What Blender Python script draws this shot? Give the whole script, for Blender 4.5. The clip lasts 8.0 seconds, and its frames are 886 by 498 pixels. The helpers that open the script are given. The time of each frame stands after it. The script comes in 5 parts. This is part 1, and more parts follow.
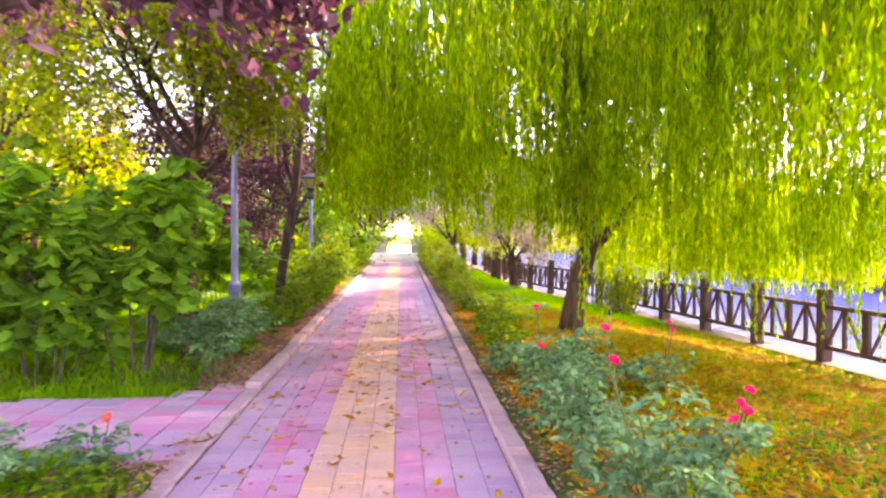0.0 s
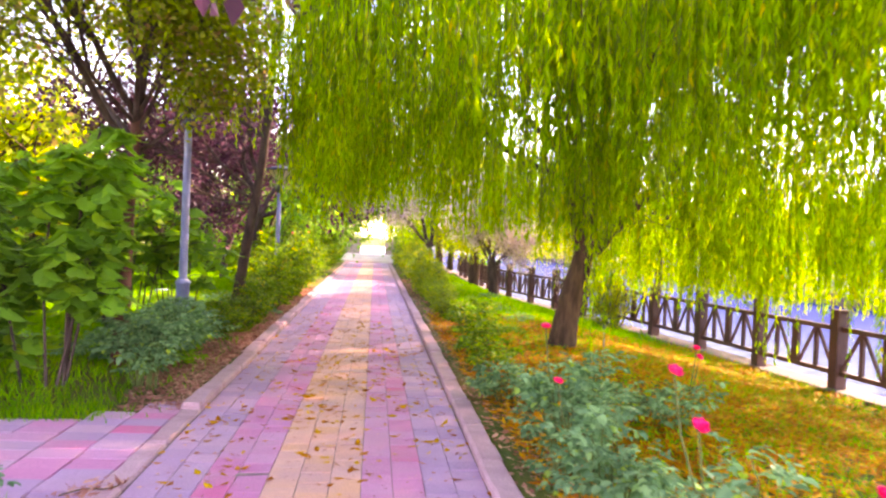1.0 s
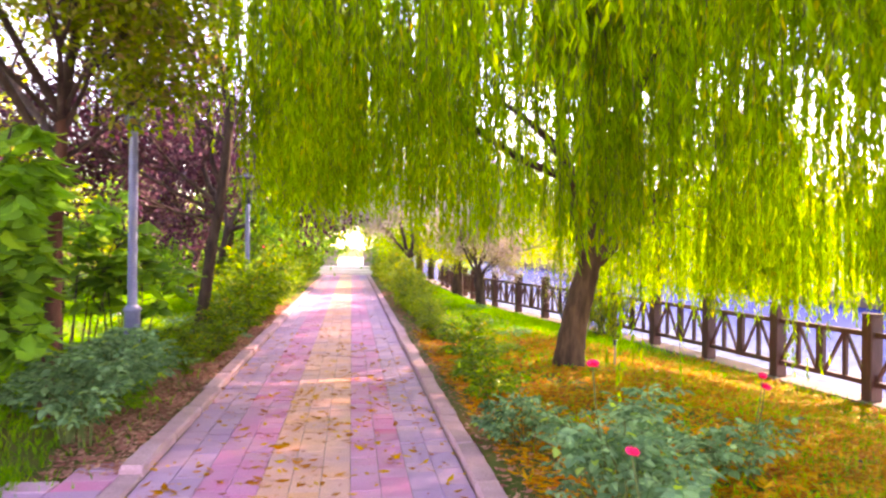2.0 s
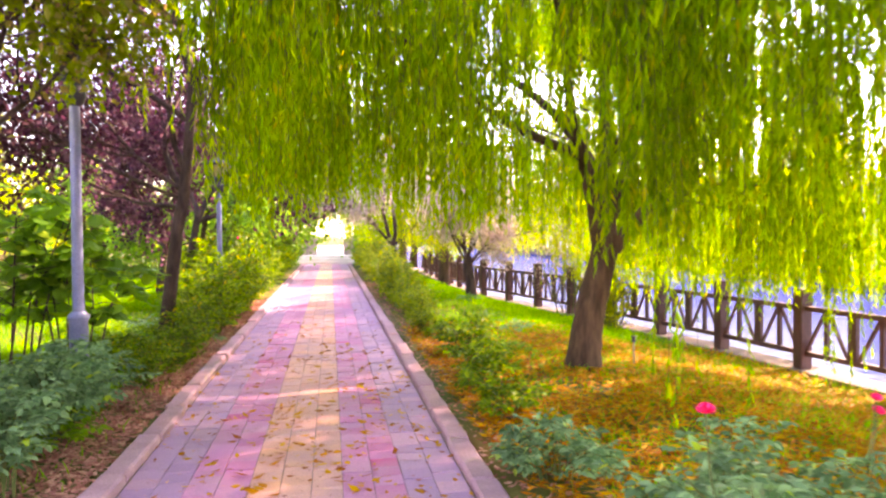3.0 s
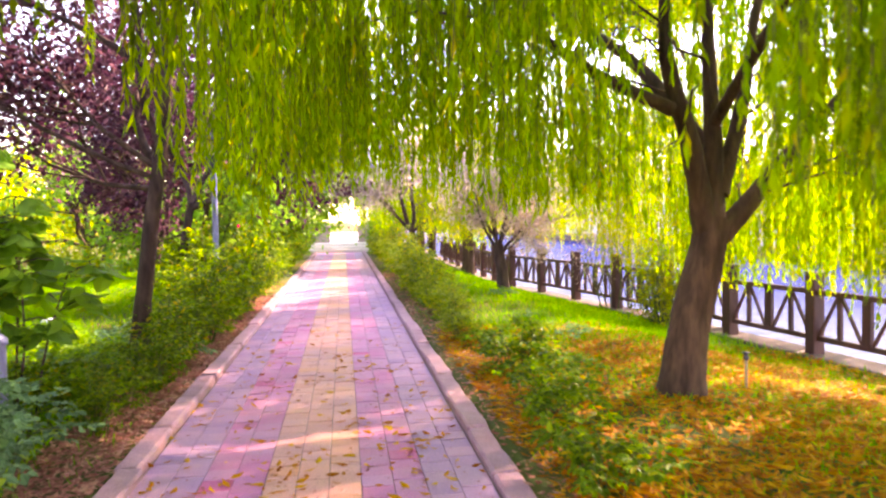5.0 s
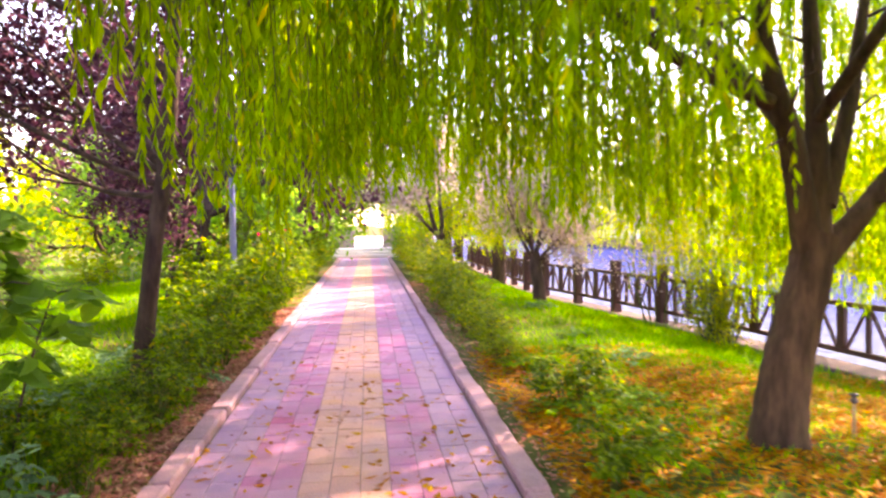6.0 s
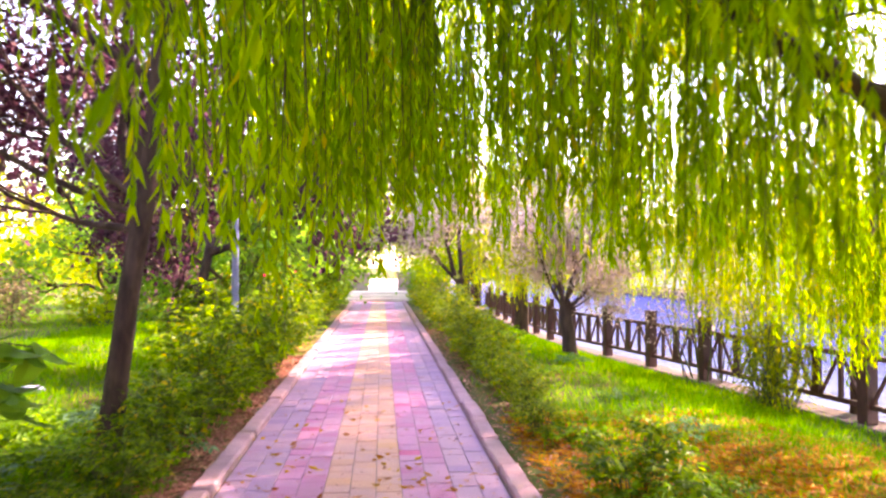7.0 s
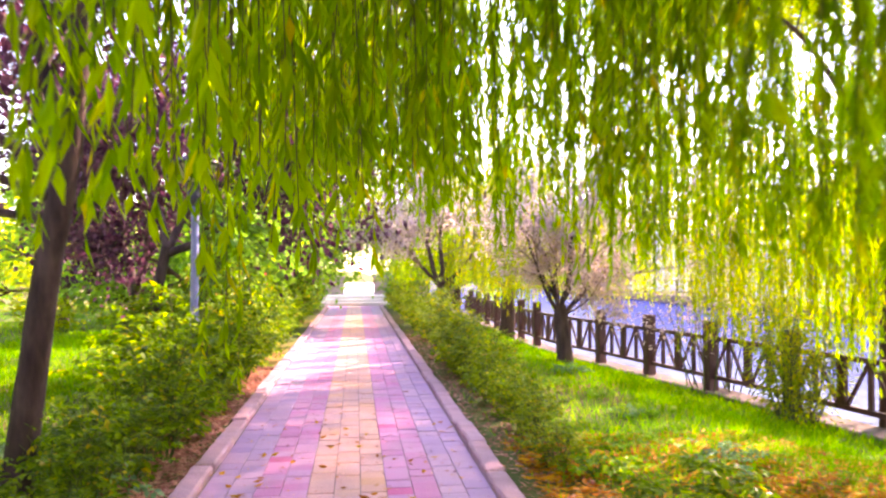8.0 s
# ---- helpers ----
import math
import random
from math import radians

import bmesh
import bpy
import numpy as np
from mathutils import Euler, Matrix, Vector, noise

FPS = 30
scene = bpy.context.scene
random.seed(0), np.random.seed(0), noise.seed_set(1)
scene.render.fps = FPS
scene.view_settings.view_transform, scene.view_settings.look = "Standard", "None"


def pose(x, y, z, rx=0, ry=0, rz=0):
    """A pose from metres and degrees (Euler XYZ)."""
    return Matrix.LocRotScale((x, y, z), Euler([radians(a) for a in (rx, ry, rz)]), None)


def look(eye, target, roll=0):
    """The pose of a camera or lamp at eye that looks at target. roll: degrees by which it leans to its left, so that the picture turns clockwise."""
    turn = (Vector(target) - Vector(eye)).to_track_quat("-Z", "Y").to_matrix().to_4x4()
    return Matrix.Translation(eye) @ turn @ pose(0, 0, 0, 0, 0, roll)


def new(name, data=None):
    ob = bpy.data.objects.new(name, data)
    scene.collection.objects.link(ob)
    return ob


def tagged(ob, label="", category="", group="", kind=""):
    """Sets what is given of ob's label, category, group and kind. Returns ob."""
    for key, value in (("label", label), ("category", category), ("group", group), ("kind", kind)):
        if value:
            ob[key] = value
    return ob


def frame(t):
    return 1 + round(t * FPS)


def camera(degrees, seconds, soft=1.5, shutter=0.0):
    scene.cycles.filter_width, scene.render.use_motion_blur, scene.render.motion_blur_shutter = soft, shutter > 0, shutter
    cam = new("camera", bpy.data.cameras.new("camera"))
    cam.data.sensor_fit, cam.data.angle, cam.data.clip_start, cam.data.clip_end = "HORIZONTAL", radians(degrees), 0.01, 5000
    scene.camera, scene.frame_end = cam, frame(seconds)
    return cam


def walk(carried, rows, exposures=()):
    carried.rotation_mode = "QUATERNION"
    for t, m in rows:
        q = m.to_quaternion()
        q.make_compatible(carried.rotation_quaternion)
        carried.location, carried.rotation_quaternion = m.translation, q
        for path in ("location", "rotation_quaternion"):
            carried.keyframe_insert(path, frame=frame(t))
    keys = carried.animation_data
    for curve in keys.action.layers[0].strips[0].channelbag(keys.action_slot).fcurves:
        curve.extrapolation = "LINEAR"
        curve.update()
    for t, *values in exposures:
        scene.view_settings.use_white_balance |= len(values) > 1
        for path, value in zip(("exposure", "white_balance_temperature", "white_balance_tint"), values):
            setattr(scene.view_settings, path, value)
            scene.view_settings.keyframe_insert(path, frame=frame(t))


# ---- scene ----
cam = camera(60.4, 8.0, soft=2.4, shutter=0.5)

PATH = [
    (0, (0.339, 1.426, 1.635), (0.449, 3.423, 1.595), 0.3),
    (0.5, (0.341, 2.1, 1.601), (0.502, 4.093, 1.568), 1.4),
    (1, (0.325, 2.748, 1.585), (0.504, 4.74, 1.556), 2.4),
    (1.5, (0.32, 3.394, 1.588), (0.5, 5.386, 1.567), -0.3),
    (1.7, (0.315, 3.644, 1.592), (0.512, 5.634, 1.586), 0.2),
    (2.8, (0.235, 4.975, 1.627), (0.552, 6.949, 1.603), -0.6),
    (3, (0.24, 5.206, 1.631), (0.532, 7.185, 1.588), -0.5),
    (3.5, (0.236, 5.739, 1.613), (0.522, 7.717, 1.541), -0.1),
    (4, (0.253, 6.276, 1.599), (0.528, 8.254, 1.484), -1.4),
    (4.5, (0.242, 6.838, 1.6), (0.497, 8.818, 1.475), -0.7),
    (4.7, (0.238, 7.059, 1.608), (0.499, 9.04, 1.527), -1.1),
    (5.8, (0.191, 8.196, 1.721), (0.423, 10.181, 1.641), -0.5),
    (6, (0.182, 8.418, 1.727), (0.378, 10.407, 1.655), -1.0),
    (6.5, (0.174, 9.027, 1.715), (0.319, 11.022, 1.696), -0.7),
    (7, (0.139, 9.649, 1.723), (0.3, 11.642, 1.766), -0.0),
    (7.5, (0.1, 10.261, 1.706), (0.33, 12.247, 1.776), -0.5),
    (8, (0.063, 10.868, 1.687), (0.291, 12.854, 1.739), -0.2),
]
walk(cam, [(t, look(eye, target, roll)) for t, eye, target, roll in PATH],
     exposures=[(0.0, 3.21, 9400, 43), (3.0, 3.31, 9400, 48), (4.5, 3.26, 9300, 48), (6.0, 3.13, 9200, 48), (8.0, 3.18, 8600, 51)])

# ---- world and sun ----
SUN_AZ, SUN_EL = 58.0, 36.0          # degrees clockwise from +y, degrees up
world = bpy.data.worlds.new("sky")
scene.world = world
world.use_nodes = True
wn = world.node_tree
sky = wn.nodes.new("ShaderNodeTexSky")
sky.sky_type = 'NISHITA'
sky.sun_disc = False
sky.sun_elevation, sky.sun_rotation = radians(SUN_EL), radians(SUN_AZ)
sky.air_density, sky.dust_density, sky.ozone_density = 1.0, 0.2, 2.0
wn.nodes["Background"].inputs[1].default_value = 0.15
wn.links.new(sky.outputs[0], wn.nodes["Background"].inputs[0])
sun_data = bpy.data.lights.new("sun", 'SUN')
sun_data.energy, sun_data.angle, sun_data.color = 3.0, radians(0.9), (1.0, 0.93, 0.80)
sun = new("sun", sun_data)
_a, _e = radians(SUN_AZ), radians(SUN_EL)
sun.matrix_world = look((60 * math.sin(_a), 60 * math.cos(_a), 60), (60 * math.sin(_a) - math.sin(_a) * math.cos(_e), 60 * math.cos(_a) - math.cos(_a) * math.cos(_e), 60 - math.sin(_e)))


# ---- material helpers ----
def material(name):
    m = bpy.data.materials.new(name)
    m.use_nodes = True
    return m, m.node_tree.nodes, m.node_tree.links, m.node_tree.nodes["Principled BSDF"]


def ramp(nodes, stops):
    r = nodes.new("ShaderNodeValToRGB")
    e = r.color_ramp.elements
    while len(e) < len(stops):
        e.new(0.5)
    for i, (p, c) in enumerate(stops):
        e[i].position, e[i].color = p, (*c, 1)
    return r


def leafy(name, stops, through_light=0.5, rough=0.45, patch=0.35):
    """Thin leaves: each leaf its own tone, whole clumps drifting lighter and darker, light passing through."""
    m, n, l, p = material(name)
    geo = n.new("ShaderNodeNewGeometry")
    r = ramp(n, stops)
    l.new(geo.outputs["Random Per Island"], r.inputs[0])
    co = n.new("ShaderNodeTexCoord")
    nz = n.new("ShaderNodeTexNoise")
    nz.inputs["Scale"].default_value, nz.inputs["Detail"].default_value = 1.3, 3
    l.new(co.outputs["Object"], nz.inputs["Vector"])
    mr = n.new("ShaderNodeMapRange")
    mr.inputs[1].default_value, mr.inputs[2].default_value = 0.3, 0.7
    mr.inputs[3].default_value, mr.inputs[4].default_value = 1 - patch, 1 + patch
    l.new(nz.outputs["Fac"], mr.inputs[0])
    hs = n.new("ShaderNodeHueSaturation")
    l.new(r.outputs[0], hs.inputs["Color"])
    l.new(mr.outputs[0], hs.inputs["Value"])
    l.new(hs.outputs[0], p.inputs["Base Color"])
    p.inputs["Roughness"].default_value = rough
    p.inputs["Specular IOR Level"].default_value = 0.1
    tr = n.new("ShaderNodeBsdfTranslucent")
    hs2 = n.new("ShaderNodeHueSaturation")
    hs2.inputs["Hue"].default_value, hs2.inputs["Saturation"].default_value, hs2.inputs["Value"].default_value = 0.488, 1.1, 2.15
    l.new(hs.outputs[0], hs2.inputs["Color"])
    l.new(hs2.outputs[0], tr.inputs["Color"])
    mx = n.new("ShaderNodeMixShader")
    mx.inputs[0].default_value = through_light
    l.new(p.outputs[0], mx.inputs[1])
    l.new(tr.outputs[0], mx.inputs[2])
    l.new(mx.outputs[0], n["Material Output"].inputs["Surface"])
    return m


def rough_stuff(name, c1, c2, scale=8.0, rough=0.85, bump=0.3, c3=None, grain=60.0, object_random=0.0, spec=0.3, stretch=(1, 1, 1), metal=0.0):
    """Two scales of noise between tones, and relief."""
    m, n, l, p = material(name)
    co = n.new("ShaderNodeTexCoord")
    mp = n.new("ShaderNodeMapping")
    mp.inputs["Scale"].default_value = stretch
    l.new(co.outputs["Object"], mp.inputs["Vector"])
    a = n.new("ShaderNodeTexNoise")
    a.inputs["Scale"].default_value, a.inputs["Detail"].default_value = scale, 6
    b = n.new("ShaderNodeTexNoise")
    b.inputs["Scale"].default_value, b.inputs["Detail"].default_value = grain, 4
    l.new(mp.outputs[0], a.inputs["Vector"])
    l.new(mp.outputs[0], b.inputs["Vector"])
    r = ramp(n, [(0.32, c1), (0.68, c2)])
    l.new(a.outputs["Fac"], r.inputs[0])
    last = r.outputs[0]
    mr = n.new("ShaderNodeMapRange")
    mr.inputs[1].default_value, mr.inputs[2].default_value, mr.inputs[3].default_value, mr.inputs[4].default_value = 0.25, 0.75, 0.75, 1.2
    l.new(b.outputs["Fac"], mr.inputs[0])
    hs = n.new("ShaderNodeHueSaturation")
    l.new(last, hs.inputs["Color"])
    l.new(mr.outputs[0], hs.inputs["Value"])
    last = hs.outputs[0]
    if c3:
        st = n.new("ShaderNodeTexNoise")
        st.inputs["Scale"].default_value, st.inputs["Detail"].default_value = scale * 0.22, 5
        l.new(mp.outputs[0], st.inputs["Vector"])
        sr = ramp(n, [(0.5, (0, 0, 0)), (0.72, (1, 1, 1))])
        l.new(st.outputs["Fac"], sr.inputs[0])
        mx = n.new("ShaderNodeMix")
        mx.data_type = 'RGBA'
        l.new(sr.outputs[0], mx.inputs["Factor"])
        l.new(last, mx.inputs["A"])
        mx.inputs["B"].default_value = (*c3, 1)
        last = mx.outputs["Result"]
    if object_random:
        oi = n.new("ShaderNodeObjectInfo")
        mr2 = n.new("ShaderNodeMapRange")
        mr2.inputs[3].default_value, mr2.inputs[4].default_value = 1 - object_random, 1 + object_random
        l.new(oi.outputs["Random"], mr2.inputs[0])
        h2 = n.new("ShaderNodeHueSaturation")
        l.new(last, h2.inputs["Color"])
        l.new(mr2.outputs[0], h2.inputs["Value"])
        last = h2.outputs[0]
    l.new(last, p.inputs["Base Color"])
    p.inputs["Roughness"].default_value, p.inputs["Specular IOR Level"].default_value = rough, spec
    p.inputs["Metallic"].default_value = metal
    if bump:
        bp = n.new("ShaderNodeBump")
        bp.inputs["Strength"].default_value, bp.inputs["Distance"].default_value = bump, 0.01
        l.new(b.outputs["Fac"], bp.inputs["Height"])
        l.new(bp.outputs[0], p.inputs["Normal"])
    return m


def paver_material(name, stops, island=False):
    """Concrete pavers: each its own tone, worn pale spots and dirt."""
    m, n, l, p = material(name)
    if island:
        src = n.new("ShaderNodeNewGeometry").outputs["Random Per Island"]
    else:
        src = n.new("ShaderNodeObjectInfo").outputs["Random"]
    r = ramp(n, stops)
    l.new(src, r.inputs[0])
    geo = n.new("ShaderNodeNewGeometry")
    a = n.new("ShaderNodeTexNoise")
    a.inputs["Scale"].default_value, a.inputs["Detail"].default_value = 1.6, 6
    b = n.new("ShaderNodeTexNoise")
    b.inputs["Scale"].default_value, b.inputs["Detail"].default_value = 90, 3
    l.new(geo.outputs["Position"], a.inputs["Vector"])
    l.new(geo.outputs["Position"], b.inputs["Vector"])
    worn = ramp(n, [(0.42, (0, 0, 0)), (0.7, (0.6, 0.6, 0.6))])
    l.new(a.outputs["Fac"], worn.inputs[0])
    mx = n.new("ShaderNodeMix")
    mx.data_type = 'RGBA'
    l.new(worn.outputs[0], mx.inputs["Factor"])
    l.new(r.outputs[0], mx.inputs["A"])
    mx.inputs["B"].default_value = (0.50, 0.28, 0.34, 1)
    mr = n.new("ShaderNodeMapRange")
    mr.inputs[1].default_value, mr.inputs[2].default_value, mr.inputs[3].default_value, mr.inputs[4].default_value = 0.3, 0.7, 0.8, 1.15
    l.new(b.outputs["Fac"], mr.inputs[0])
    hs = n.new("ShaderNodeHueSaturation")
    l.new(mx.outputs["Result"], hs.inputs["Color"])
    l.new(mr.outputs[0], hs.inputs["Value"])
    l.new(hs.outputs[0], p.inputs["Base Color"])
    p.inputs["Roughness"].default_value = 0.75
    bp = n.new("ShaderNodeBump")
    bp.inputs["Strength"].default_value, bp.inputs["Distance"].default_value = 0.25, 0.004
    l.new(b.outputs["Fac"], bp.inputs["Height"])
    l.new(bp.outputs[0], p.inputs["Normal"])
    return m


# ---- materials ----
WILLOW = leafy("willow_leaf", [(0.0, (0.075, 0.215, 0.002)), (0.5, (0.155, 0.325, 0.003)), (0.94, (0.25, 0.40, 0.003)), (1.0, (0.46, 0.40, 0.005))], 0.6)
# leaf tones yellower than WILLOW
WILLOW_YELLOW = leafy("yellower_willow_leaf", [(0.0, (0.11, 0.23, 0.004)), (0.5, (0.20, 0.31, 0.005)), (0.9, (0.29, 0.34, 0.006)), (1.0, (0.46, 0.36, 0.01))], 0.58)
WITHERED = leafy("withered_leaf", [(0.0, (0.34, 0.27, 0.27)), (0.7, (0.54, 0.45, 0.46)), (1.0, (0.44, 0.40, 0.16))], 0.4, 0.7)
PLUM = leafy("purple_plum_leaf", [(0.0, (0.045, 0.016, 0.030)), (0.6, (0.092, 0.034, 0.060)), (1.0, (0.17, 0.085, 0.105))], 0.26, 0.4)
BROAD = leafy("broad_green_leaf", [(0.0, (0.06, 0.18, 0.025)), (0.6, (0.13, 0.32, 0.045)), (0.94, (0.19, 0.40, 0.045)), (1.0, (0.30, 0.46, 0.04))], 0.45, 0.4)
DARK_TREE = leafy("dark_green_leaf", [(0.0, (0.10, 0.16, 0.012)), (0.7, (0.19, 0.28, 0.015)), (1.0, (0.26, 0.16, 0.07))], 0.5, 0.45)
ROSE_LEAF = leafy("rose_leaf", [(0.0, (0.055, 0.14, 0.06)), (0.6, (0.115, 0.25, 0.13)), (0.97, (0.20, 0.39, 0.18)), (1.0, (0.30, 0.46, 0.04))], 0.35, 0.4)
HEDGE_LEAF = leafy("hedge_leaf", [(0.0, (0.03, 0.085, 0.006)), (0.55, (0.075, 0.18, 0.008)), (0.93, (0.17, 0.30, 0.010)), (1.0, (0.40, 0.32, 0.02))], 0.42, 0.38)
# HEDGE_LEAF again with sunlight put into its colours, for the right hedge
HEDGE_SUNLIT = leafy("sunlit_hedge_leaf", [(0.0, (0.06, 0.13, 0.008)), (0.55, (0.14, 0.24, 0.012)), (0.93, (0.25, 0.34, 0.015)), (1.0, (0.44, 0.34, 0.02))], 0.42, 0.4)
LAWN_LEAF = leafy("lawn_plant_leaf", [(0.0, (0.05, 0.15, 0.012)), (0.6, (0.11, 0.28, 0.02)), (1.0, (0.22, 0.38, 0.03))], 0.42, 0.42)
SUNNY = leafy("sunny_bush_leaf", [(0.0, (0.12, 0.24, 0.010)), (0.6, (0.25, 0.34, 0.012)), (1.0, (0.38, 0.37, 0.02))], 0.48)
DRY_LEAF = leafy("dry_bush_leaf", [(0.0, (0.14, 0.11, 0.07)), (0.6, (0.24, 0.19, 0.12)), (1.0, (0.34, 0.28, 0.12))], 0.35, 0.6)
GRASS = leafy("grass_blade", [(0.0, (0.045, 0.20, 0.004)), (0.6, (0.095, 0.35, 0.005)), (1.0, (0.24, 0.37, 0.012))], 0.45, 0.5)
FALLEN = leafy("fallen_leaf", [(0.0, (0.30, 0.085, 0.003)), (0.5, (0.47, 0.18, 0.003)), (1.0, (0.58, 0.34, 0.006))], 0.25, 0.6, 0.15)
LITTER = leafy("dry_leaf", [(0.0, (0.27, 0.09, 0.07)), (0.6, (0.46, 0.20, 0.15)), (1.0, (0.60, 0.34, 0.23))], 0.15, 0.7, 0.2)
PETAL = leafy("rose_petal", [(0.0, (0.70, 0.03, 0.10)), (1.0, (0.85, 0.09, 0.24))], 0.3, 0.5, 0.1)
PETAL_PALE = leafy("pale_rose_petal", [(0.0, (0.75, 0.16, 0.14)), (1.0, (0.85, 0.30, 0.24))], 0.3, 0.5, 0.1)
BARK = rough_stuff("willow_bark", (0.042, 0.022, 0.015), (0.125, 0.07, 0.046), 9, 0.9, 0.9, grain=38, stretch=(1, 1, 0.22))
BARK_PLUM = rough_stuff("plum_bark", (0.035, 0.02, 0.02), (0.11, 0.07, 0.065), 9, 0.85, 0.8, grain=40, stretch=(1, 1, 0.3))
BARK_RED = rough_stuff("reddish_bark", (0.08, 0.032, 0.025), (0.17, 0.07, 0.05), 9, 0.85, 0.6, grain=40, stretch=(1, 1, 0.3))
TWIG = rough_stuff("twig", (0.06, 0.045, 0.02), (0.13, 0.10, 0.03), 12, 0.8, 0.0)
TWIG_PALE = rough_stuff("pale_twig", (0.16, 0.12, 0.10), (0.32, 0.25, 0.21), 12, 0.8, 0.0)
STEM = rough_stuff("green_stem", (0.05, 0.09, 0.02), (0.12, 0.15, 0.04), 12, 0.7, 0.0)
SOIL = rough_stuff("lawn_soil", (0.05, 0.095, 0.012), (0.12, 0.125, 0.022), 1.2, 0.95, 0.6, c3=(0.26, 0.12, 0.03), grain=45)
BED = rough_stuff("paving_bed", (0.20, 0.13, 0.12), (0.32, 0.23, 0.20), 5, 0.95, 0.4)
KERB = rough_stuff("kerb_concrete", (0.43, 0.235, 0.275), (0.57, 0.335, 0.375), 3, 0.85, 0.35, c3=(0.22, 0.13, 0.11), grain=70, object_random=0.1)
COPING = rough_stuff("coping_stone", (0.115, 0.082, 0.076), (0.18, 0.13, 0.12), 2, 0.85, 0.3, c3=(0.15, 0.10, 0.08), grain=50)
PLAZA = rough_stuff("pale_paving", (0.66, 0.62, 0.60), (0.78, 0.74, 0.72), 1.5, 0.8, 0.2, grain=30)
WALL_STONE = rough_stuff("pinkish_stone", (0.34, 0.24, 0.22), (0.46, 0.36, 0.33), 3, 0.85, 0.4)
FENCE = rough_stuff("brown_fence_paint", (0.055, 0.018, 0.016), (0.105, 0.036, 0.032), 5, 0.55, 0.35, c3=(0.14, 0.06, 0.05), grain=45, spec=0.45, stretch=(1, 1, 0.3))
LAMP_PAINT = rough_stuff("lamp_paint", (0.145, 0.175, 0.36), (0.21, 0.24, 0.45), 6, 0.4, 0.05, c3=(0.22, 0.23, 0.30), spec=0.5)
LAMP_DARK = rough_stuff("lamp_dark_metal", (0.03, 0.03, 0.05), (0.06, 0.06, 0.085), 8, 0.45, 0.05, spec=0.5)
FAR_WALL = rough_stuff("far_wall", (0.62, 0.58, 0.66), (0.72, 0.68, 0.76), 0.5, 0.8, 0.1)
FAR_GLASS = rough_stuff("far_window", (0.08, 0.10, 0.16), (0.14, 0.17, 0.26), 0.6, 0.15, 0.0, spec=0.6)
PLASTIC = rough_stuff("plastic_bag", (0.45, 0.55, 0.80), (0.70, 0.76, 0.88), 9, 0.35, 0.1, spec=0.5)
STAKE = rough_stuff("sprinkler_metal", (0.30, 0.24, 0.18), (0.45, 0.38, 0.30), 15, 0.5, 0.1, spec=0.5)
PAVERS = {
    "grey": [(0.0, (0.42, 0.23, 0.39)), (0.6, (0.50, 0.28, 0.43)), (1.0, (0.58, 0.31, 0.42))],
    "pink": [(0.0, (0.63, 0.18, 0.34)), (0.6, (0.64, 0.23, 0.40)), (0.92, (0.63, 0.28, 0.44)), (1.0, (0.70, 0.10, 0.24))],
    "yellow": [(0.0, (0.73, 0.34, 0.24)), (0.6, (0.76, 0.39, 0.31)), (1.0, (0.77, 0.36, 0.20))],
}
PAVER_ONE = {k: paver_material(k + "_paver", v) for k, v in PAVERS.items()}
PAVER_ALL = {k: paver_material(k + "_pavers", v, True) for k, v in PAVERS.items()}
_m, _n, _l, _p = material("lake_water")
_p.inputs["Base Color"].default_value = (0.028, 0.045, 0.165, 1)
_p.inputs["Roughness"].default_value, _p.inputs["IOR"].default_value, _p.inputs["Specular IOR Level"].default_value = 0.15, 1.33, 0.0
_w = _n.new("ShaderNodeTexNoise")
_w.inputs["Scale"].default_value, _w.inputs["Detail"].default_value = 2.2, 4
_c = _n.new("ShaderNodeTexCoord")
_l.new(_c.outputs["Object"], _w.inputs["Vector"])
_b = _n.new("ShaderNodeBump")
_b.inputs["Strength"].default_value, _b.inputs["Distance"].default_value = 0.5, 0.05
_l.new(_w.outputs["Fac"], _b.inputs["Height"])
_l.new(_b.outputs[0], _p.inputs["Normal"])
_g = _n.new("ShaderNodeBsdfGlossy")
_g.inputs["Roughness"].default_value = 0.1
_l.new(_b.outputs[0], _g.inputs["Normal"])
_x = _n.new("ShaderNodeMixShader")
_x.inputs[0].default_value = 0.16
_l.new(_p.outputs[0], _x.inputs[1])
_l.new(_g.outputs[0], _x.inputs[2])
_l.new(_x.outputs[0], _n["Material Output"].inputs["Surface"])
WATER = _m
_m, _n, _l, _p = material("lantern_glass")
_p.inputs["Base Color"].default_value = (0.85, 0.72, 0.55, 1)
_p.inputs["Roughness"].default_value, _p.inputs["Transmission Weight"].default_value = 0.35, 0.6
LANTERN = _m


# ---- mesh helpers ----
def mesh_of(name, verts, faces, mat, smooth=False):
    """A mesh from arrays; faces all have the same number of corners."""
    verts, faces = np.asarray(verts, np.float32), np.asarray(faces, np.int32)
    me = bpy.data.meshes.new(name)
    me.vertices.add(len(verts))
    me.vertices.foreach_set("co", verts.ravel())
    k = faces.shape[1]
    me.loops.add(faces.size)
    me.loops.foreach_set("vertex_index", faces.ravel())
    me.polygons.add(len(faces))
    me.polygons.foreach_set("loop_start", np.arange(len(faces), dtype=np.int32) * k)
    me.polygons.foreach_set("loop_total", np.full(len(faces), k, np.int32))
    me.polygons.foreach_set("use_smooth", np.full(len(faces), smooth))
    me.materials.append(mat)
    me.update(calc_edges=True)
    return me


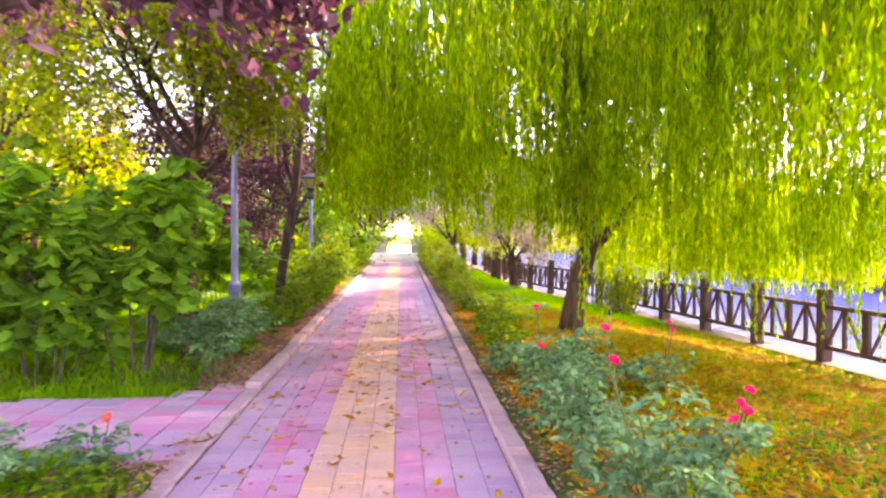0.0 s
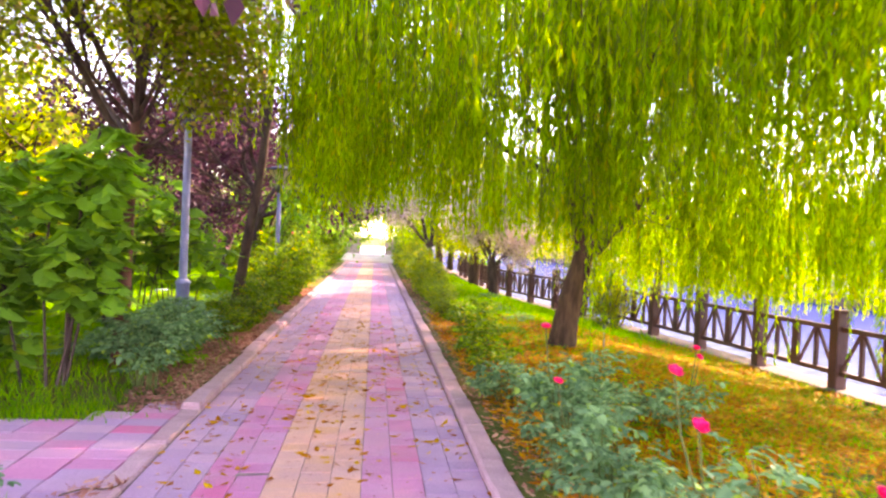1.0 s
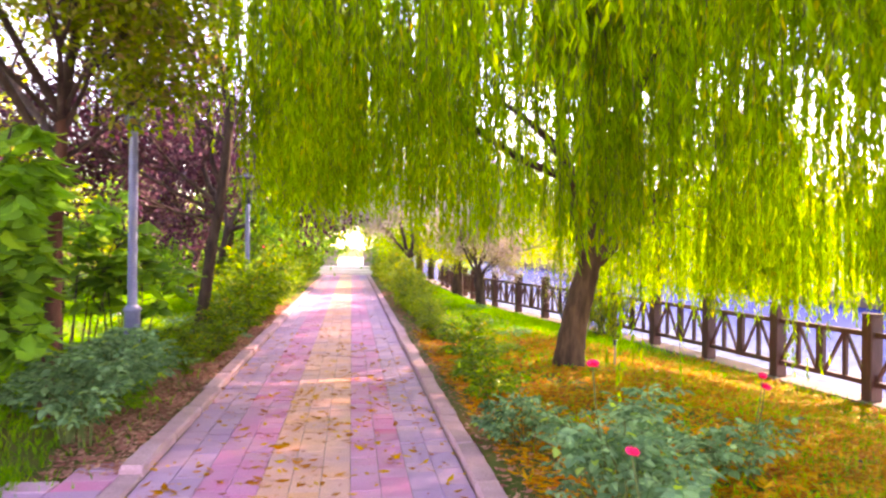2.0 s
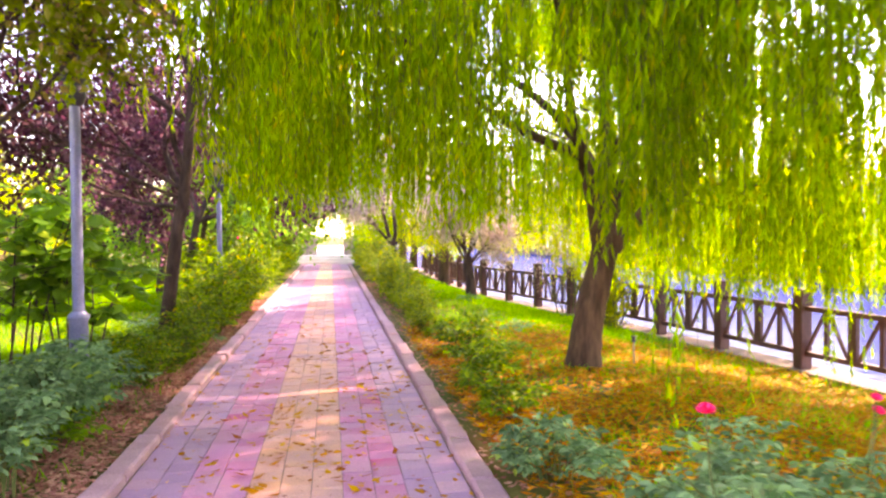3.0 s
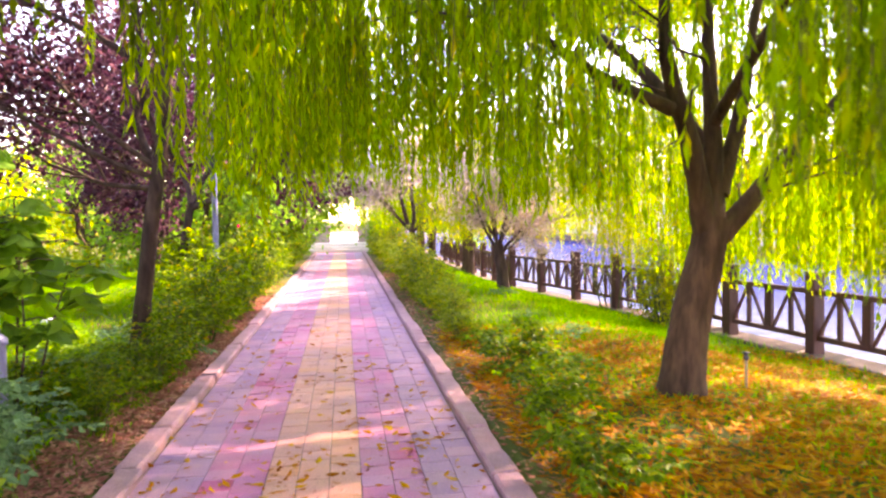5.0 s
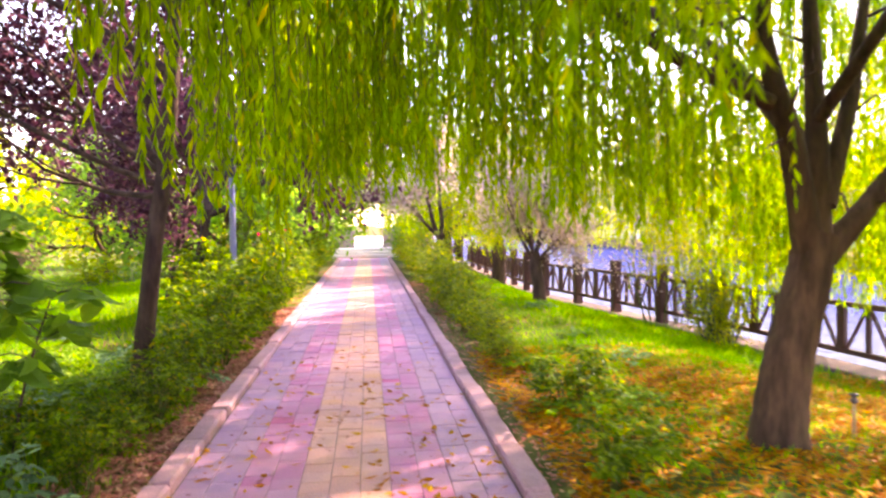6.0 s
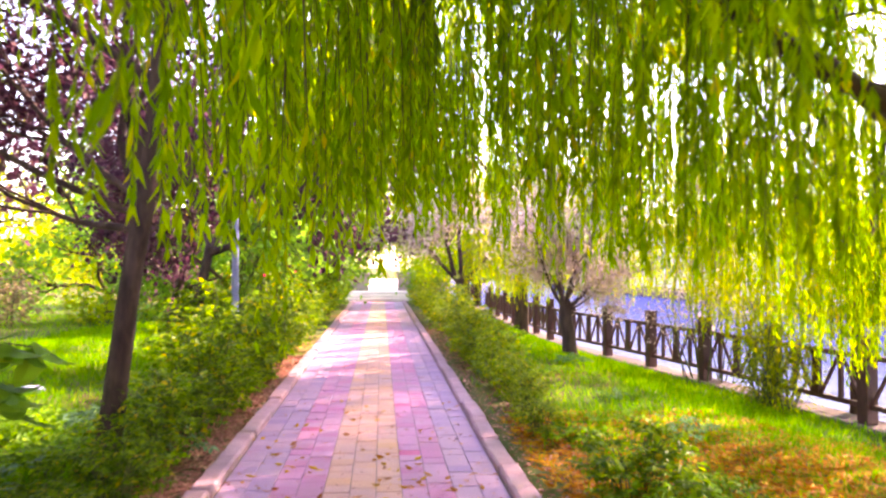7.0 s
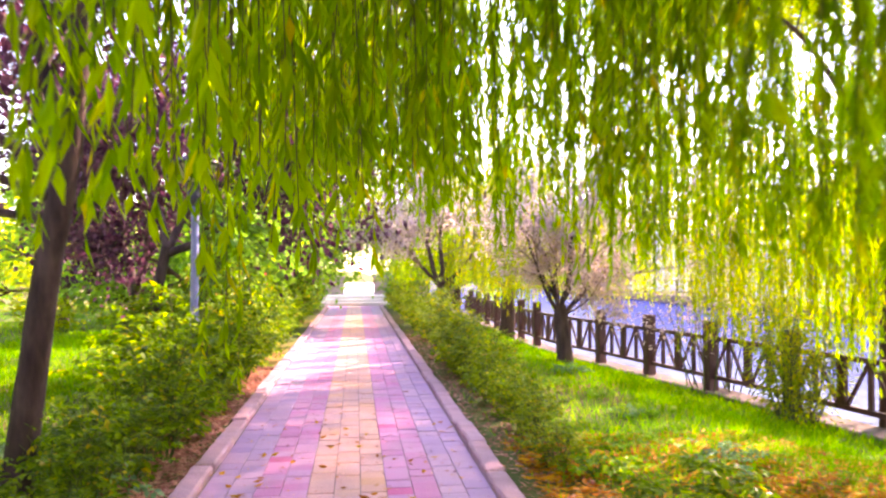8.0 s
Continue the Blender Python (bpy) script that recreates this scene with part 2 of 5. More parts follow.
def thing(name, label, category, group="", kind="", at=(0, 0, 0), turn=0):
    e = new(name)
    e.empty_display_size = 0.2
    e.matrix_basis = pose(*at, 0, 0, turn)
    return tagged(e, label, category, group, kind)


FINE = ("branchwork", "shoot_curtain", "stemwork", "crown", "foliage")


def part(name, me, parent, label=""):
    ob = new(name, me)
    ob.parent = parent
    return tagged(ob, label, kind="stuff" if name in FINE else "")


def from_bm(name, bm, mat, smooth=False):
    me = bpy.data.meshes.new(name)
    bm.normal_update()
    bm.to_mesh(me)
    bm.free()
    for f in me.polygons:
        f.use_smooth = smooth
    me.materials.append(mat)
    return me


def add_box(bm, x0, x1, y0, y1, z0, z1, bevel=0.0, m=None):
    mat = Matrix.Translation(((x0 + x1) / 2, (y0 + y1) / 2, (z0 + z1) / 2)) @ Matrix.Diagonal((x1 - x0, y1 - y0, z1 - z0, 1))
    r = bmesh.ops.create_cube(bm, size=1, matrix=(m @ mat) if m else mat)
    if bevel:
        edges = list({e for v in r["verts"] for e in v.link_edges})
        bmesh.ops.bevel(bm, geom=edges, offset=bevel, segments=1, affect='EDGES', profile=0.5)


def tube_arrays(points, radii, seg=6, rng=None, rough=0.0):
    """A tapered round limb along points: vertices and quads."""
    pts = np.asarray(points, float)
    tan = np.gradient(pts, axis=0)
    tan /= np.linalg.norm(tan, axis=1)[:, None] + 1e-9
    ref = np.where(np.abs(tan[:, 2:3]) > 0.9, np.array([[1.0, 0, 0]]), np.array([[0, 0, 1.0]]))
    u = np.cross(tan, ref)
    for i in range(1, len(u)):
        u[i] = u[i - 1] - tan[i] * np.dot(u[i - 1], tan[i])
    u /= np.linalg.norm(u, axis=1)[:, None] + 1e-9
    v = np.cross(tan, u)
    a = np.linspace(0, 2 * np.pi, seg, endpoint=False)
    rad = np.asarray(radii, float)[:, None] * np.ones((1, seg))
    if rough and rng is not None:
        rad = rad * (1 + rough * rng.standard_normal((1, seg)) * 0.6 + rough * rng.standard_normal(rad.shape) * 0.5)
    ring = pts[:, None, :] + rad[..., None] * (np.cos(a)[None, :, None] * u[:, None, :] + np.sin(a)[None, :, None] * v[:, None, :])
    n = len(pts)
    i, j = np.meshgrid(np.arange(n - 1), np.arange(seg), indexing="ij")
    k = (j + 1) % seg
    faces = np.stack([i * seg + j, i * seg + k, (i + 1) * seg + k, (i + 1) * seg + j], -1).reshape(-1, 4)
    return ring.reshape(-1, 3), faces


def joined(chunks):
    vs, fs, o = [], [], 0
    for v, f in chunks:
        vs.append(v)
        fs.append(f + o)
        o += len(v)
    return np.concatenate(vs), np.concatenate(fs)


def smooth_line(points, steps=5):
    """A rounded line through the given points."""
    p = np.asarray(points, float)
    q = np.vstack([2 * p[0] - p[1], p, 2 * p[-1] - p[-2]])
    out = []
    for i in range(1, len(q) - 2):
        for s in np.linspace(0, 1, steps, endpoint=False):
            a, b, c, d = q[i - 1], q[i], q[i + 1], q[i + 2]
            out.append(0.5 * (2 * b + (c - a) * s + (2 * a - 5 * b + 4 * c - d) * s * s + (3 * b - a - 3 * c + d) * s ** 3))
    out.append(p[-1])
    return np.array(out)


def unit(a):
    return a / (np.linalg.norm(a, axis=-1, keepdims=True) + 1e-9)


def leaf_arrays(pos, along, side, length, width, shape="lance"):
    """Leaves that spring from pos, run along 'along', with 'side' across: folded at the midrib, slightly bent."""
    along = unit(along)
    side = unit(side - along * np.sum(side * along, -1, keepdims=True))
    up = np.cross(side, along)
    L, W = np.asarray(length)[:, None], np.asarray(width)[:, None]
    n = len(pos)
    if shape == "lance":
        v = np.stack([pos, pos + along * L * 0.45 - side * W * 0.5 + up * L * 0.03, pos + along * L - up * L * 0.08, pos + along * L * 0.45 + side * W * 0.5 + up * L * 0.03], 1)
        o = np.arange(n)[:, None] * 4
        f = np.concatenate([o + np.array([[0, 1, 2]]), o + np.array([[0, 2, 3]])])
        return v.reshape(-1, 3), f
    if shape == "broad":
        cut = ((0.0, 0.0, 0.0), (0.18, 0.36, 0.07), (0.42, 0.5, 0.10), (0.68, 0.38, 0.05), (0.88, 0.16, -0.03), (1.0, 0.0, -0.14))
        v = np.stack([pos + along * L * c - side * W * w + up * (L * min(0.0, b) + W * max(0.0, b) - L * 0.16 * c * c) for c, w, b in cut]
                     + [pos + along * L * c + side * W * w + up * (L * min(0.0, b) + W * max(0.0, b) - L * 0.16 * c * c) for c, w, b in cut[4:0:-1]]
                     + [pos + along * L * c - up * L * 0.16 * c * c for c in (0.42, 0.72)], 1)
        o = np.arange(n)[:, None] * 12
        tri = ((0, 1, 10), (1, 2, 10), (2, 3, 11), (2, 11, 10), (3, 4, 11), (4, 5, 11), (5, 6, 11), (6, 7, 11), (7, 8, 11), (8, 10, 11), (8, 9, 10), (9, 0, 10))
        f = np.concatenate([o + np.array([t]) for t in tri])
        return v.reshape(-1, 3), f
    v = np.stack([pos, pos + along * L * 0.3 - side * W * 0.5 + up * W * 0.10, pos + along * L * 0.72 - side * W * 0.34 + up * W * 0.04,
                  pos + along * L - up * L * 0.14, pos + along * L * 0.72 + side * W * 0.34 + up * W * 0.04, pos + along * L * 0.3 + side * W * 0.5 + up * W * 0.10], 1)
    o = np.arange(n)[:, None] * 6
    f = np.concatenate([o + np.array([[0, 1, 2]]), o + np.array([[0, 2, 3]]), o + np.array([[0, 3, 4]]), o + np.array([[0, 4, 5]])])
    return v.reshape(-1, 3), f


def scattered(rng, n):
    return unit(rng.standard_normal((n, 3)))


# ---- lie of the land ----
def fence_x(y):
    """The fence follows the bank: it bends towards the walk further on."""
    y = np.asarray(y, float)
    s = np.clip(y - 15.5, 0, 14.5)
    return 7.1 - 0.087 * (np.clip(y, -40, 30) - 15.5) - 0.0040 * s * s


SHORE = 22.5       # x of the far bank


def land(x, y):
    x, y = np.asarray(x, float), np.asarray(y, float)
    def ease(t):
        t = np.clip(t, 0, 1)
        return t * t * (3 - 2 * t)
    fx = fence_x(y)
    z = np.where(x < 0, 0.03 + 0.14 * ease((-x - 1.4) / 1.3), 0.03 + 0.03 * ease((x - 1.4) / 1.2) - 0.52 * ease((x - 3.2) / np.maximum(fx - 3.6, 0.5)))
    side = (x < -1.0) & (y > 6.2) & (y < 10.2)
    z = np.where(side, z * (1 - ease(2.2 - np.abs(y - 8.3) / 0.9)) - 0.03 * ease(2.2 - np.abs(y - 8.3) / 0.9), z)
    z = np.where(np.abs(x) < 1.295, -0.09, z)
    z = np.where((x > fx + 0.25) & (x < SHORE), -2.2, z)
    z = np.where(x >= SHORE, -0.35, z)
    z = np.where((y > 45.9) & (x < 3.8), np.minimum(z, 0.0), z)
    z = z + np.where((np.abs(x) > 1.5) & (x < fx - 0.6) & ~(side & (np.abs(y - 8.3) < 1.1)), 0.02 * np.sin(x * 2.1 + y * 1.3) * np.sin(y * 0.9 - x), 0)
    return z


def build_ground():
    xs = np.unique(np.concatenate([np.linspace(-600, -40, 12), np.linspace(-40, -8, 17), np.arange(-8, 8.5, 0.2), np.array([-1.296, -1.294, 1.294, 1.296]), np.linspace(9, SHORE - 0.1, 9), np.array([SHORE]), np.linspace(24, 600, 16)]))
    ys = np.unique(np.concatenate([np.linspace(-300, -6, 12), np.arange(-6, 50, 0.3), np.linspace(50, 600, 20)]))
    X, Y = np.meshgrid(xs, ys, indexing="ij")
    Z = land(X, Y)
    nx, ny = len(xs), len(ys)
    i, j = np.meshgrid(np.arange(nx - 1), np.arange(ny - 1), indexing="ij")
    f = np.stack([i * ny + j, (i + 1) * ny + j, (i + 1) * ny + j + 1, i * ny + j + 1], -1).reshape(-1, 4)
    g = new("ground", mesh_of("ground", np.stack([X, Y, Z], -1).reshape(-1, 3), f, SOIL, True))
    tagged(g, "dark lawn soil with thin grass, sloping towards the lake", "ground", kind="structure")


build_ground()

# lake
lake = new("water", mesh_of("water", np.array([[6.0, -200, -0.82], [SHORE + 0.3, -200, -0.82], [SHORE + 0.3, 400, -0.82], [4.2, 400, -0.82]]), [[0, 1, 2, 3]], WATER))
tagged(lake, "bluish lake water with small ripples, reflecting the sky", "water", kind="structure")
PATH_END = 46.0

# ---- walk: bed, kerbs ----
bm = bmesh.new()
add_box(bm, -1.11, 1.11, -8, PATH_END, -0.2, -0.006)
bed = tagged(new("pavement", from_bm("pavement", bm, BED)), "footpath of grey, pink and yellow concrete pavers with fallen leaves", "pavement", kind="structure")


def kerb_row(name, sign, y0, y1, label, drop=0.0):
    """Kerb stones a metre long, worn at the edges, each a little out of line."""
    rng = np.random.default_rng(5 + sign)
    k = tagged(new(name), label, "kerb", kind="structure")
    k.empty_display_size = 0.2
    kinds = []
    for v in range(4):
        bm = bmesh.new()
        add_box(bm, -0.085, 0.085, 0.004, 0.996, -0.2, 0.06, 0.018)
        bmesh.ops.subdivide_edges(bm, edges=[e for e in bm.edges if e.calc_length() > 0.6], cuts=5)
        for w in bm.verts:
            if w.co.z > 0:
                w.co.z += rng.normal(0, 0.004)
                w.co.x += rng.normal(0, 0.003)
        kinds.append(from_bm("kerb_stone", bm, KERB))
    y = y0
    while y < y1:
        s = part("kerb_stone", kinds[rng.integers(4)], k)
        s.matrix_basis = pose(sign * 1.2 + rng.normal(0, 0.006), y, rng.normal(0, 0.006) - drop, 0, rng.normal(0, 0.8), rng.normal(0, 0.3))
        y += 1.0
    return k


kerb_row("kerb_flush", -1, -5.55, 9.4, "pinkish concrete border stones laid flush with the footpath", 0.052)
kerb_row("kerb_left", -1, 9.45, PATH_END - 0.5, "pinkish concrete kerb stones edging the footpath, worn")
kerb_row("kerb_right", 1, -6.0, PATH_END - 0.5, "pinkish grey concrete kerb stones edging the footpath, worn")

# ---- steps and terrace at the far end ----
bm = bmesh.new()
add_box(bm, -3.5, 3.6, PATH_END, 80, -0.2, 0.15, 0.01)
add_box(bm, -3.5, 3.6, PATH_END + 0.4, 80, 0.15, 0.30, 0.01)
add_box(bm, -3.5, 3.6, PATH_END + 0.8, 80, 0.30, 0.45, 0.01)
tagged(new("steps", from_bm("steps", bm, PLAZA)), "three pale sunlit stone steps up to a terrace", "steps", kind="structure")
for nm, xa, xb in (("wall_left", -3.5, -0.5), ("wall_right", 0.95, 3.6)):
    bm = bmesh.new()
    add_box(bm, xa, xb, PATH_END + 2.0, PATH_END + 2.35, 0.45, 1.25, 0.01)
    add_box(bm, xa - 0.04, xb + 0.04, PATH_END + 1.95, PATH_END + 2.4, 1.25, 1.35, 0.015)
    tagged(new(nm, from_bm(nm, bm, WALL_STONE)), "low pinkish stone parapet on the terrace", "wall", kind="structure")


# ---- fence along the lake ----
def build_fence():
    ys = [15.5]
    while ys[-1] < 44:
        y = ys[-1]
        sl = (fence_x(y + 0.1) - fence_x(y)) / 0.1
        ys.append(y + 2.0 / math.sqrt(1 + sl * sl))
    while ys[0] > 3.0:
        ys.insert(0, ys[0] - 1.99)
    # coping under the fence
    rows = [(float(fence_x(y)), y) for y in np.arange(-30, 60.1, 1.0)]
    v, f = [], []
    for x, y in rows:
        v += [(x - 0.24, y, -0.9), (x - 0.24, y, -0.43), (x - 0.22, y, -0.41), (x + 0.33, y, -0.42), (x + 0.35, y, -0.44), (x + 0.35, y, -2.2)]
    for i in range(len(rows) - 1):
        for j in range(5):
            a = i * 6 + j
            f.append((a, a + 6, a + 7, a + 1))
    tagged(new("embankment", mesh_of("embankment", v, f, COPING)), "pale stone coping of the lake embankment under the fence", "embankment", kind="structure")
    base = -0.415

    def box_mesh(name, sx, sy, z0, z1, bev, cap=False):
        bm = bmesh.new()
        add_box(bm, -sx / 2, sx / 2, -sy / 2, sy / 2, z0, z1, bev)
        if cap:
            add_box(bm, -sx / 2 - 0.008, sx / 2 + 0.008, -sy / 2 - 0.008, sy / 2 + 0.008, z1 + 0.001, z1 + 0.03, 0.008)
        return from_bm(name, bm, FENCE)
    post_me = box_mesh("post", 0.19, 0.19, 0, 1.15, 0.012, True)
    stile_me = box_mesh("stile", 0.07, 0.15, 0.24, 0.86, 0.006)
    bal_me = box_mesh("baluster", 0.055, 0.07, 0.24, 0.86, 0.005)
    for i in range(len(ys) - 1):
        a = Vector((float(fence_x(ys[i])), ys[i], base))
        b = Vector((float(fence_x(ys[i + 1])), ys[i + 1], base))
        d = b - a
        n = d.length
        turn = math.degrees(math.atan2(-d.x, d.y))
        f = thing("fence_panel", "dark brown timber fence bay with braces on stone coping", "fence", "lakeside fence bays", at=tuple(a), turn=turn)
        part("post", post_me, f)
        for nm, z in (("top_rail", 0.86), ("bottom_rail", 0.20)):
            bm = bmesh.new()
            add_box(bm, -0.04, 0.04, 0.096, n - 0.096, z, z + 0.07, 0.006)
            part(nm, from_bm(nm, bm, FENCE), f)
        h = n / 2
        s = part("stile", stile_me, f)
        s.matrix_basis = pose(0, h, 0.008)
        for k in range(2):
            c = h * (k + 0.5)
            s = part("baluster", bal_me, f)
            s.matrix_basis = pose(0, c, 0.008)
            for sg in (-1, 1):
                y_low = sg * (h / 2 - 0.10)
                L = math.hypot(y_low - sg * 0.04, 0.58)
                bm = bmesh.new()
                add_box(bm, -0.02, 0.02, -0.022, 0.022, -L / 2, L / 2, 0.004)
                s = part("brace", from_bm("brace", bm, FENCE), f)
                s.matrix_basis = pose(0, c + (y_low + sg * 0.04) / 2, 0.565, math.degrees(math.atan2(y_low - sg * 0.04, 0.58)))
    return ys


FENCE_YS = build_fence()


# ---- lamps ----
def lathe(profile, seg=16):
    a = np.linspace(0, 2 * np.pi, seg, endpoint=False)
    v = [(r * math.cos(t), r * math.sin(t), z) for r, z in profile for t in a]
    f = [(i * seg + j, i * seg + (j + 1) % seg, (i + 1) * seg + (j + 1) % seg, (i + 1) * seg + j) for i in range(len(profile) - 1) for j in range(seg)]
    return v, f


def street_lamp(x, y, rise=0.0):
    z = float(land(x, y)) - 0.04
    t = thing("street_lamp", "blue-grey steel garden lamp post with flared lantern among shrubs", "street lamp", "garden lamps", at=(x, y, z))
    h = 0.82
    part("sleeve", mesh_of("sleeve", *lathe([(0.0, 0), (0.13, 0.0), (0.13, 0.03), (0.088, 0.05), (0.084, h - 0.03), (0.096, h - 0.02), (0.096, h + 0.015), (0.06, h + 0.05)]), LAMP_PAINT, True), t)
    part("pole", mesh_of("pole", *lathe([(0.052, h), (0.046, 2.4 + rise), (0.046, 2.46 + rise)]), LAMP_PAINT, True), t)
    part("neck", mesh_of("neck", *lathe([(r, u + rise) for r, u in ((0.046, 2.44), (0.085, 2.48), (0.10, 2.54), (0.10, 2.6), (0.075, 2.66), (0.12, 2.68), (0.12, 2.7), (0.0, 2.705))]), LAMP_DARK, True), t)
    lan = part("lantern", mesh_of("lantern", *lathe([(r, u + rise) for r, u in ((0.10, 2.695), (0.115, 2.695), (0.125, 2.73), (0.10, 2.73))], 6), LAMP_DARK), t)
    n = 6
    lo, hi, z0, z1 = 0.10, 0.28, 2.725 + rise, 2.96 + rise
    for i in range(n):
        a0, a1 = 2 * math.pi * i / n, 2 * math.pi * (i + 1) / n
        c = [Vector((lo * math.cos(a0), lo * math.sin(a0), z0)), Vector((lo * math.cos(a1), lo * math.sin(a1), z0)), Vector((hi * math.cos(a1), hi * math.sin(a1), z1)), Vector((hi * math.cos(a0), hi * math.sin(a0), z1))]
        inn = [q + Vector((-math.cos((a0 + a1) / 2), -math.sin((a0 + a1) / 2), 0.2)) * 0.006 for q in c]
        part("pane", mesh_of("pane", [tuple(q) for q in c + inn], [(0, 1, 2, 3), (7, 6, 5, 4), (0, 3, 7, 4), (1, 5, 6, 2), (3, 2, 6, 7), (0, 4, 5, 1)], LANTERN), lan, "amber frosted pane")
        v, f = tube_arrays([c[0] * 1.0, c[3] * 1.0], [0.012, 0.012], 4)
        part("rib", mesh_of("rib", v, f, LAMP_DARK), lan)
    part("roof", mesh_of("roof", *lathe([(r, u + rise) for r, u in ((0.0, 2.94), (0.285, 2.945), (0.32, 2.955), (0.32, 2.98), (0.19, 3.03), (0.08, 3.06), (0.05, 3.1), (0.0, 3.11))], 18), LAMP_DARK, True), lan, "dark metal lantern roof")
    return t


street_lamp(-2.09, 12.7, 0.33)
street_lamp(-1.9, 20.5)


# ---- trees ----
def limb_mesh(name, pts, r0, r1, mat, seg=10, rng=None, steps=6, rough=0.05, flare=0.0):
    line = smooth_line(pts, steps)
    s = np.linspace(0, 1, len(line))
    rad = r0 + (r1 - r0) * s ** 0.8
    if flare:
        rad = rad * (1 + flare * np.exp(-s * 9))
    v, f = tube_arrays(line, rad, seg, rng, rough)
    return mesh_of(name, v, f, mat, True)


def strands(rng, tops, bottoms, origin, leaf_len=0.10, spacing=0.030, sway=0.10, width=0.013):
    """Hanging willow shoots from tops (n,3) down to heights 'bottoms': thin stems with narrow leaves."""
    stems, P, D, S, LL = [], [], [], [], []
    for i, top in enumerate(tops):
        L = top[2] - bottoms[i]
        if L < 0.25:
            continue
        k = max(3, int(L / 0.75))
        s = np.linspace(0, 1, k)
        out = rng.normal(0, sway, 2) * L * 0.6
        wob = rng.normal(0, 0.012, (k, 2)).cumsum(0)
        line = np.stack([top[0] + out[0] * (1 - (1 - s) ** 2) + wob[:, 0], top[1] + out[1] * (1 - (1 - s) ** 2) + wob[:, 1], top[2] - L * s], -1)
        stems.append(tube_arrays(line, np.linspace(0.004, 0.0015, k), 3))
        m = int(L / spacing)
        q = np.sort(rng.uniform(0.02, 1.0, m))
        at = np.stack([np.interp(q, s, line[:, c]) for c in range(3)], -1)
        a = rng.uniform(0, 2 * np.pi, m)
        splay = rng.uniform(0.10, 0.55, m)
        dirs = np.stack([np.cos(a) * splay, np.sin(a) * splay, -np.ones(m)], -1)
        P.append(at)
        D.append(dirs)
        S.append(np.stack([-np.sin(a), np.cos(a), np.zeros(m)], -1) + rng.normal(0, 0.5, (m, 3)))
        LL.append(leaf_len * rng.uniform(0.6, 1.25, m) * (1 - 0.35 * q))
    P, D, S, LL = np.concatenate(P), np.concatenate(D), np.concatenate(S), np.concatenate(LL)
    ok = ~in_sun_slit(P + origin)
    P, D, S, LL = P[ok], D[ok], S[ok], LL[ok]
    return joined(stems), leaf_arrays(P, D, S, LL, width * rng.uniform(0.75, 1.3, len(LL)), "lance")


def in_sun_slit(p):
    """Crown slits cut along the low sun to lay sunlit bands over the walk."""
    k = p[:, 2] / math.tan(radians(SUN_EL))
    y = p[:, 1] - k * math.cos(radians(SUN_AZ))
    x = p[:, 0] - k * math.sin(radians(SUN_AZ))
    on = np.zeros(len(p), bool)
    for at, half in ((13.05, 0.055), (21.9, 0.28), (28.2, 0.38), (33.6, 0.3)):
        on |= np.abs(y - at - 0.12 * np.sin(x * 3.0 + at)) < half
    return on & (np.abs(x) < 1.7) & (p[:, 2] > 1.2)


def shade_leaves(rng, origin, n, x0, x1, y0, y1, z0, z1):
    """Leaf clumps, mostly unseen, added sunward to shade the ground within x0-x1, y0-y1."""
    m = n // 40
    cz = rng.uniform(z0, z1, m)
    cx = rng.uniform(x0, x1, m) + cz / 0.87
    cy = rng.uniform(y0, y1, m) + 0.62 * cz / 0.87
    c = np.stack([cx, cy, cz], -1)
    P = np.repeat(c, 40, 0) + rng.normal(0, 0.22, (m * 40, 3))
    P = P[~in_sun_slit(P)]
    n = len(P)
    D = rng.normal(0, 0.6, (n, 3)) + np.array([0, 0, -0.5])
    return leaf_arrays(P - origin, D, rng.normal(0, 1, (n, 3)), rng.uniform(0.13, 0.2, n), rng.uniform(0.035, 0.05, n), "lance")


def thin_share(x, y):
    # the lakeward and far side of a crown is open above
    if y > 12.8 and x > 2.2:
        return 0.86
    if x > 5.4:
        return 0.6
    return 0.7 if y - 0.62 * x > 13.2 else 0.15


